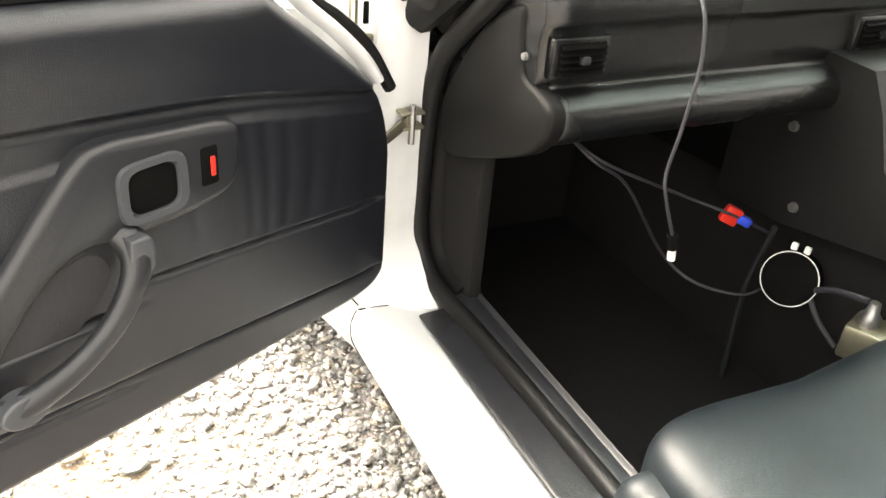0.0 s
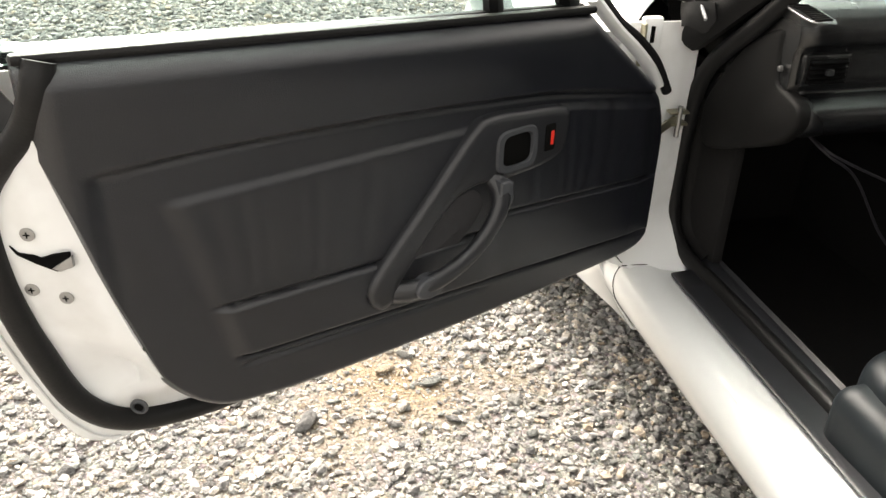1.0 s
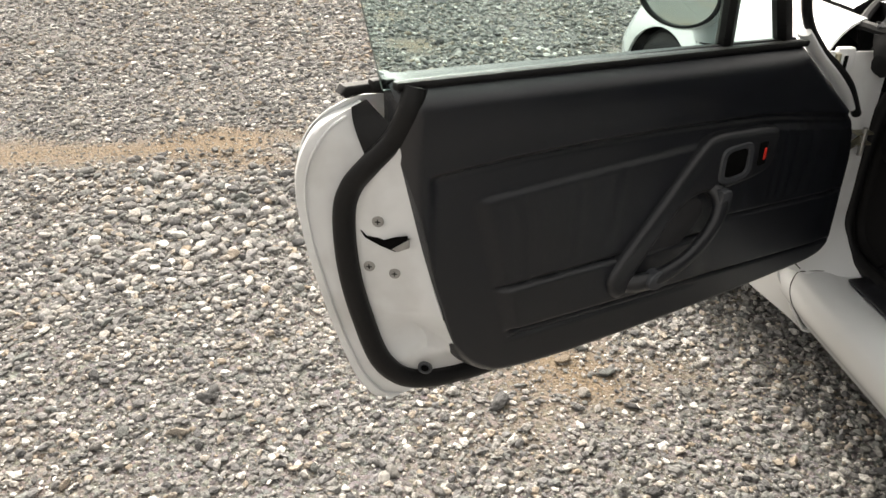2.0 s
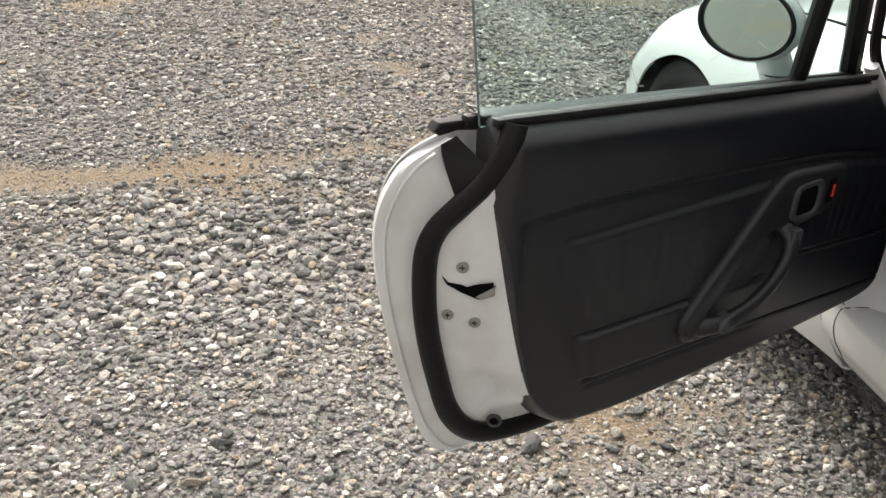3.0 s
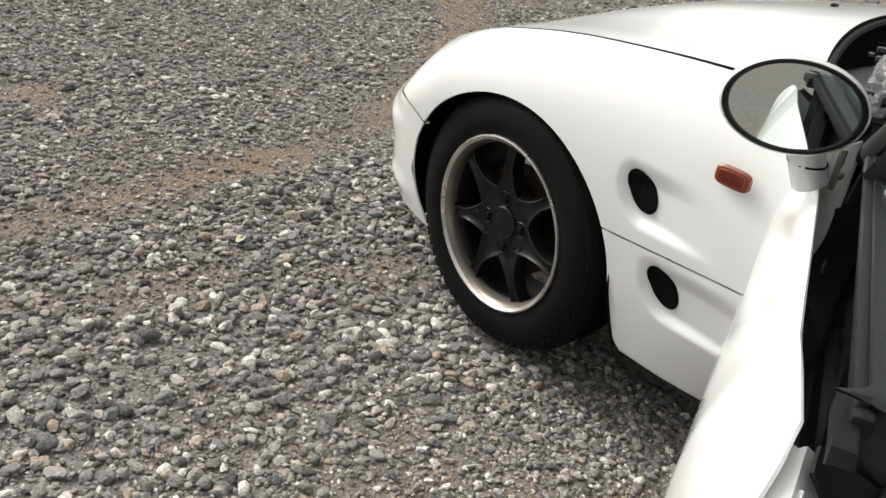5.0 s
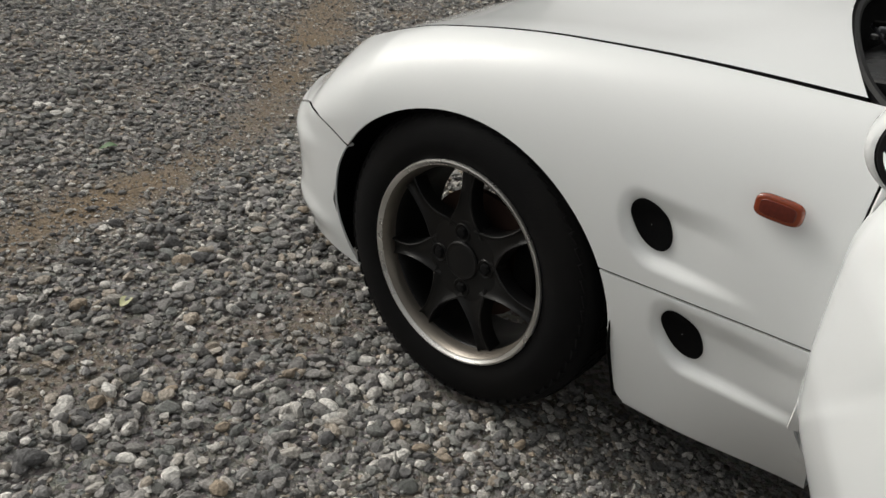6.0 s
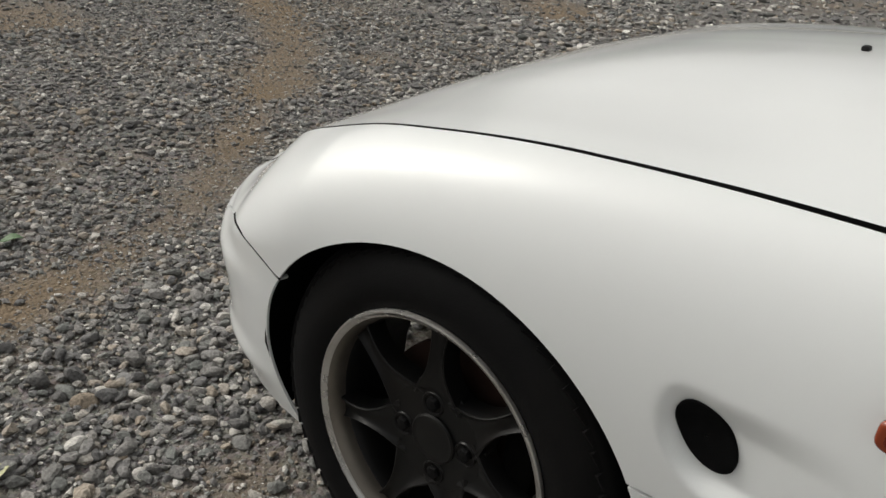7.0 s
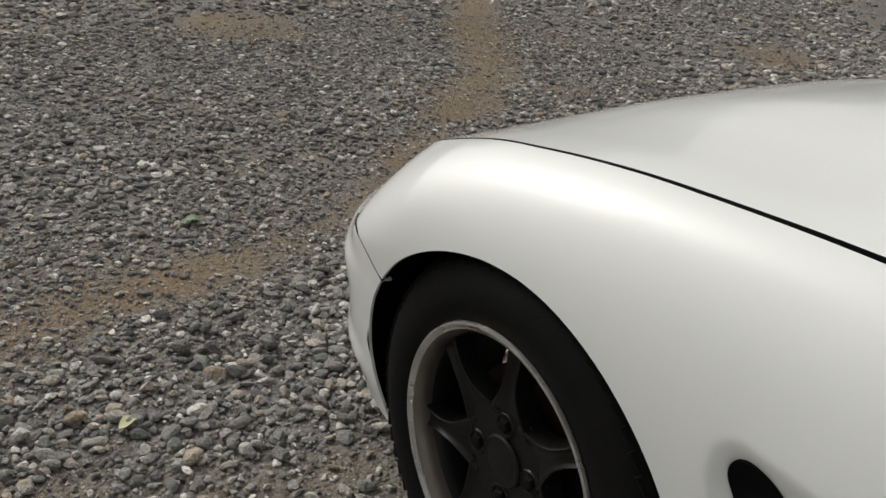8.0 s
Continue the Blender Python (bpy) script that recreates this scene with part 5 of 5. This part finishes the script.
def lie(xs, ys):
    """The ground's height under each stone."""
    return np.array([swell(a, b) for a, b in zip(xs, ys)])


def stone_field(xs, ys, sizes, level, proud=0.0):
    """Vertices and faces of many stones, each its own uneven, flattened lump."""
    co, fa = base_stone(level)
    n, k = len(xs), len(co)
    v = np.repeat(co[None], n, 0)
    for _ in range(7):
        d = rs.normal(size=(n, 1, 3))
        d /= np.linalg.norm(d, axis=2, keepdims=True)
        cut = rs.uniform(0.5, 0.85, (n, 1))
        dist = (v * d).sum(2) - cut
        v = v - np.where(dist > 0, dist, 0)[..., None] * d
    v *= 1 + rs.normal(0, 0.025 if level > 1 else 0.10, (n, k, 1))
    ax = np.stack([rs.uniform(0.9, 1.45, n), rs.uniform(0.7, 1.0, n), rs.uniform(0.38, 0.68, n) + 0.4 * proud], 1)
    v *= ax[:, None, :] * sizes[:, None, None]
    a, b = rs.uniform(0, 2 * np.pi, n), rs.normal(0, 0.25, n)
    c, s = np.cos(b)[:, None], np.sin(b)[:, None]
    y2, z2 = v[..., 1] * c - v[..., 2] * s, v[..., 1] * s + v[..., 2] * c
    c, s = np.cos(a)[:, None], np.sin(a)[:, None]
    out = np.stack([v[..., 0] * c - y2 * s, v[..., 0] * s + y2 * c, z2], 2)
    out[..., 0] += xs[:, None]
    out[..., 1] += ys[:, None]
    out[..., 2] += (lie(xs, ys) + sizes * (proud + rs.uniform(0.0, 0.45, n)))[:, None]
    faces = (fa[None] + (np.arange(n) * k)[:, None, None]).reshape(-1, 3)
    return out.reshape(-1, 3), faces


def mesh_from(name, v, f, mat):
    me = bpy.data.meshes.new(name)
    me.vertices.add(len(v))
    me.vertices.foreach_set("co", v.astype(np.float32).ravel())
    me.loops.add(f.size)
    me.loops.foreach_set("vertex_index", f.astype(np.int32).ravel())
    me.polygons.add(len(f))
    me.polygons.foreach_set("loop_start", np.arange(0, f.size, 3, dtype=np.int32))
    me.update(calc_edges=True)
    me.shade_flat()
    me.materials.append(mat)
    return me


def scatter(x0, x1, y0, y1, per_m2, keep):
    n = int((x1 - x0) * (y1 - y0) * per_m2)
    x, y = rs.uniform(x0, x1, n), rs.uniform(y0, y1, n)
    ok = keep(x, y)
    return x[ok], y[ok]


def clear_of_car(x, y):
    return ~((x > -0.45) & (x < 0.9) & (y < 0.45) & (y > -2.5)) & ~((np.abs(x + 0.603) < 0.07) & (np.abs(y) < 0.06))


def near(x, y):
    return (x > -2.1) & (x < -0.2) & (y > -1.0) & (y < 0.75)


def middle(x, y):
    return (x > -3.4) & (x < 2.2) & (y > -1.6) & (y < 3.4)


def thin(x, y, b0=0.86):
    return rs.uniform(size=len(x)) > b0 * bareness(x, y)


def sizes_for(x, y, mean, spread):
    """Stone radii: coarse and fine drifts, finer where the ground is worn bare."""
    drift = np.sin(2.3 * x + 1.1 * np.sin(1.7 * y)) * np.sin(2.9 * y + 1.4 * np.sin(2.1 * x) + 0.7) + 0.5 * np.sin(6.1 * x + 3.7 * y)
    s = mean * np.exp(rs.normal(0, spread, len(x))) * (1 + 0.16 * drift)
    return np.clip(s, mean * 0.45, mean * 2.6) * (1 - 0.55 * bareness(x, y))


def strew(x, y, sizes, coarse, proud=0.0):
    """Stones above the coarse radius get finer facets, grit the fewest."""
    big, grit = sizes > coarse, sizes < 0.0045
    for sel, level in ((big, 2), (~big & ~grit, 1), (grit, 0)):
        if sel.any():
            pieces.append(stone_field(x[sel], y[sel], sizes[sel], level, proud))


pieces = []
# beside the car: coarse round the front wheel, finer towards the door
x, y = scatter(-2.1, -0.2, -1.0, 0.75, 10800, lambda x, y: near(x, y) & clear_of_car(x, y))
fore = np.clip((y + 0.25) / 0.45, 0, 1)
k = thin(x, y, 0.94) & (rs.uniform(size=len(x)) > 0.58 * fore); x, y, fore = x[k], y[k], fore[k]
strew(x, y, sizes_for(x, y, 0.0045 + 0.0031 * fore, 0.52), 0.0118, 0.14)
x, y = scatter(-2.1, -0.2, -1.0, 0.75, 6000, lambda x, y: near(x, y) & clear_of_car(x, y))
k = thin(x, y, 0.6); x, y = x[k], y[k]
strew(x, y, sizes_for(x, y, 0.0036, 0.3), 1.0)
x, y = scatter(-2.9, 0.8, -0.9, 1.5, 6400, lambda x, y: ~near(x, y) & clear_of_car(x, y) & ((x < -0.6) | (y > 0.45)) & (x > -2.1 - 0.3 * (y + 0.9)))
k = thin(x, y, 0.95); x, y = x[k], y[k]
strew(x, y, sizes_for(x, y, 0.0064, 0.42), 0.018, 0.10)
x, y = scatter(-2.9, 0.8, -0.9, 1.5, 3500, lambda x, y: ~near(x, y) & clear_of_car(x, y) & ((x < -0.6) | (y > 0.45)) & (x > -2.1 - 0.3 * (y + 0.9)))
k = thin(x, y, 0.6); x, y = x[k], y[k]
strew(x, y, sizes_for(x, y, 0.0037, 0.3), 1.0)
x, y = scatter(-3.4, 2.2, 0.45, 3.4, 3700, lambda x, y: ((y > 1.5) | (x > 0.8)) & (x > -2.1 - 0.3 * (y + 0.9)))
k = thin(x, y, 0.8); x, y = x[k], y[k]
strew(x, y, sizes_for(x, y, 0.0078, 0.42), 1.0, 0.08)
x, y = scatter(-9, 9, -0.5, 13, 150, lambda x, y: ~middle(x, y) & (np.abs(x) < 2.5 + 0.62 * (y + 1.5)))
k = thin(x, y, 0.8); x, y = x[k], y[k]
strew(x, y, sizes_for(x, y, 0.014, 0.45), 1.0)
x, y = scatter(-3.5, 6.5, 0.6, 5.2, 850, lambda x, y: ~middle(x, y) & (x > -2.4 - 0.4 * y) & (x < 2.2 + 1.2 * (y - 0.4)))
k = thin(x, y, 0.8); x, y = x[k], y[k]
strew(x, y, sizes_for(x, y, 0.0122, 0.45), 1.0)
x, y = scatter(0.9, 6.5, -2.0, 2.2, 200, lambda x, y: ~middle(x, y) & (x < 3.2 + 1.5 * (y + 2)))
strew(x, y, sizes_for(x, y, 0.0125, 0.5), 1.0)
x, y = scatter(3.0, 9.0, 0.5, 9.0, 150, lambda x, y: (x > 3.0 + 0.75 * (y - 0.5)) | (y > 6.0))
strew(x, y, sizes_for(x, y, 0.016, 0.5), 1.0)
# coarser ridges pushed up between and beside the tracks
for x0, x1, y0, y1, per_m2, mean in ((-1.5, -0.3, 0.28, 1.0, 2300, 0.0090), (-2.5, -1.2, 0.36, 0.66, 900, 0.0088), (-2.5, -1.0, 0.92, 1.15, 900, 0.0085)):
    x, y = scatter(x0, x1, y0, y1, per_m2, lambda x, y: clear_of_car(x, y) & ((x < -0.72) | (y > 0.50)))
    k = thin(x, y, 1.15); x, y = x[k], y[k]
    strew(x, y, sizes_for(x, y, mean, 0.34), 0.0125, 0.3)
# loose grit on the worn tracks
x, y = scatter(-3.0, 2.4, -0.9, 3.4, 3200, lambda x, y: (bareness(x, y) > 0.25) & clear_of_car(x, y) & (x > -2.1 - 0.3 * (y + 0.9)))
pieces.append(stone_field(x, y, 0.0033 * np.exp(rs.normal(0, 0.35, len(x))), 0))
off, vs, fs = 0, [], []
for v, f in pieces:
    vs.append(v)
    fs.append(f + off)
    off += len(v)
gravel = new("gravel", mesh_from("gravel", np.concatenate(vs), np.concatenate(fs), GRAVEL))
tagged(gravel, "loose mixed grey and tan gravel stones", "gravel", kind="stuff")

# larger single stones that stand out beside the car
shapes = []
for i in range(10):
    v, f = stone_field(np.zeros(1), np.zeros(1), np.ones(1), 2)
    shapes.append(mesh_from("stone", v - v.mean(0), f, STONE))
x, y = scatter(-2.0, -0.5, -0.95, 1.3, 170, lambda x, y: clear_of_car(x, y))
for px, py in list(zip(x, y))[:290]:
    s = float(np.clip(0.0106 * np.exp(rs.normal(0, 0.22)), 0.008, 0.016))
    o = new("stone", shapes[rs.randint(10)])
    o.parent = ground
    o.matrix_basis = Matrix.Translation((px, py, swell(px, py) + 0.38 * s)) @ Matrix.Rotation(rs.uniform(0, 6.28), 4, "Z") @ Matrix.Scale(s, 4)
for px, py, s in ((-1.154, -0.586, 0.022), (-0.987, 1.925, 0.026), (-1.12, -0.421, 0.021)):
    o = new("stone", shapes[3])
    o.parent = ground
    o.matrix_basis = Matrix.Translation((px, py, swell(px, py) + 0.4 * s)) @ Matrix.Scale(s, 4)


def leaf(x, y, size, mat, label, turn):
    rows = []
    for i in range(9):
        t = i / 8
        w = size * 0.38 * math.sin(math.pi * (0.04 + 0.94 * t)) ** 0.8
        rows.append([Vector((s * w, size * (t - 0.5), 0.25 * w * abs(s) + 0.004 * math.sin(5 * t))) for s in (-1, -0.5, 0, 0.5, 1)])
    o = thicken(part("leaf", grid(rows), mat, None, basis=pose(x, y, swell(x, y) + 0.018, 4, 6, turn)), 0.0008)
    tagged(o, label, "leaf")


leaf(-0.567, 1.344, 0.05, LEAF, "small green leaf lying on the gravel", 70)
leaf(-0.95, 0.62, 0.035, LEAF_PALE, "pale yellow leaf lying on the gravel", 110)


# a dark row of trees beyond the far side of the yard, which the bonnet mirrors
def tree_row():
    rt = random.Random(4)
    bm = bmesh.new()
    for k in range(34):
        a = radians(14 + 3.3 * k)
        r = 20 + rt.uniform(-1.5, 1.5)
        tall = rt.uniform(2.2, 4.2)
        for m in range(7):
            z = tall * (0.12 + 0.14 * m)
            size = rt.uniform(0.8, 1.2) * (1.15 - 0.09 * m)
            at = Vector((r * math.sin(a) + rt.uniform(-0.7, 0.7), r * math.cos(a) + rt.uniform(-0.7, 0.7), z))
            r2 = bmesh.ops.create_icosphere(bm, subdivisions=2, radius=size, matrix=Matrix.Translation(at))
            for v in r2["verts"]:
                v.co += (v.co - at) * 0.45 * noise.noise(v.co * 1.9) + Vector((0, 0, 0.2 * noise.noise(v.co * 4)))
    return bm


trees = part("tree_row", tree_row(), FOLIAGE)
tagged(trees, "dark green row of trees beyond the yard", "trees", kind="stuff")
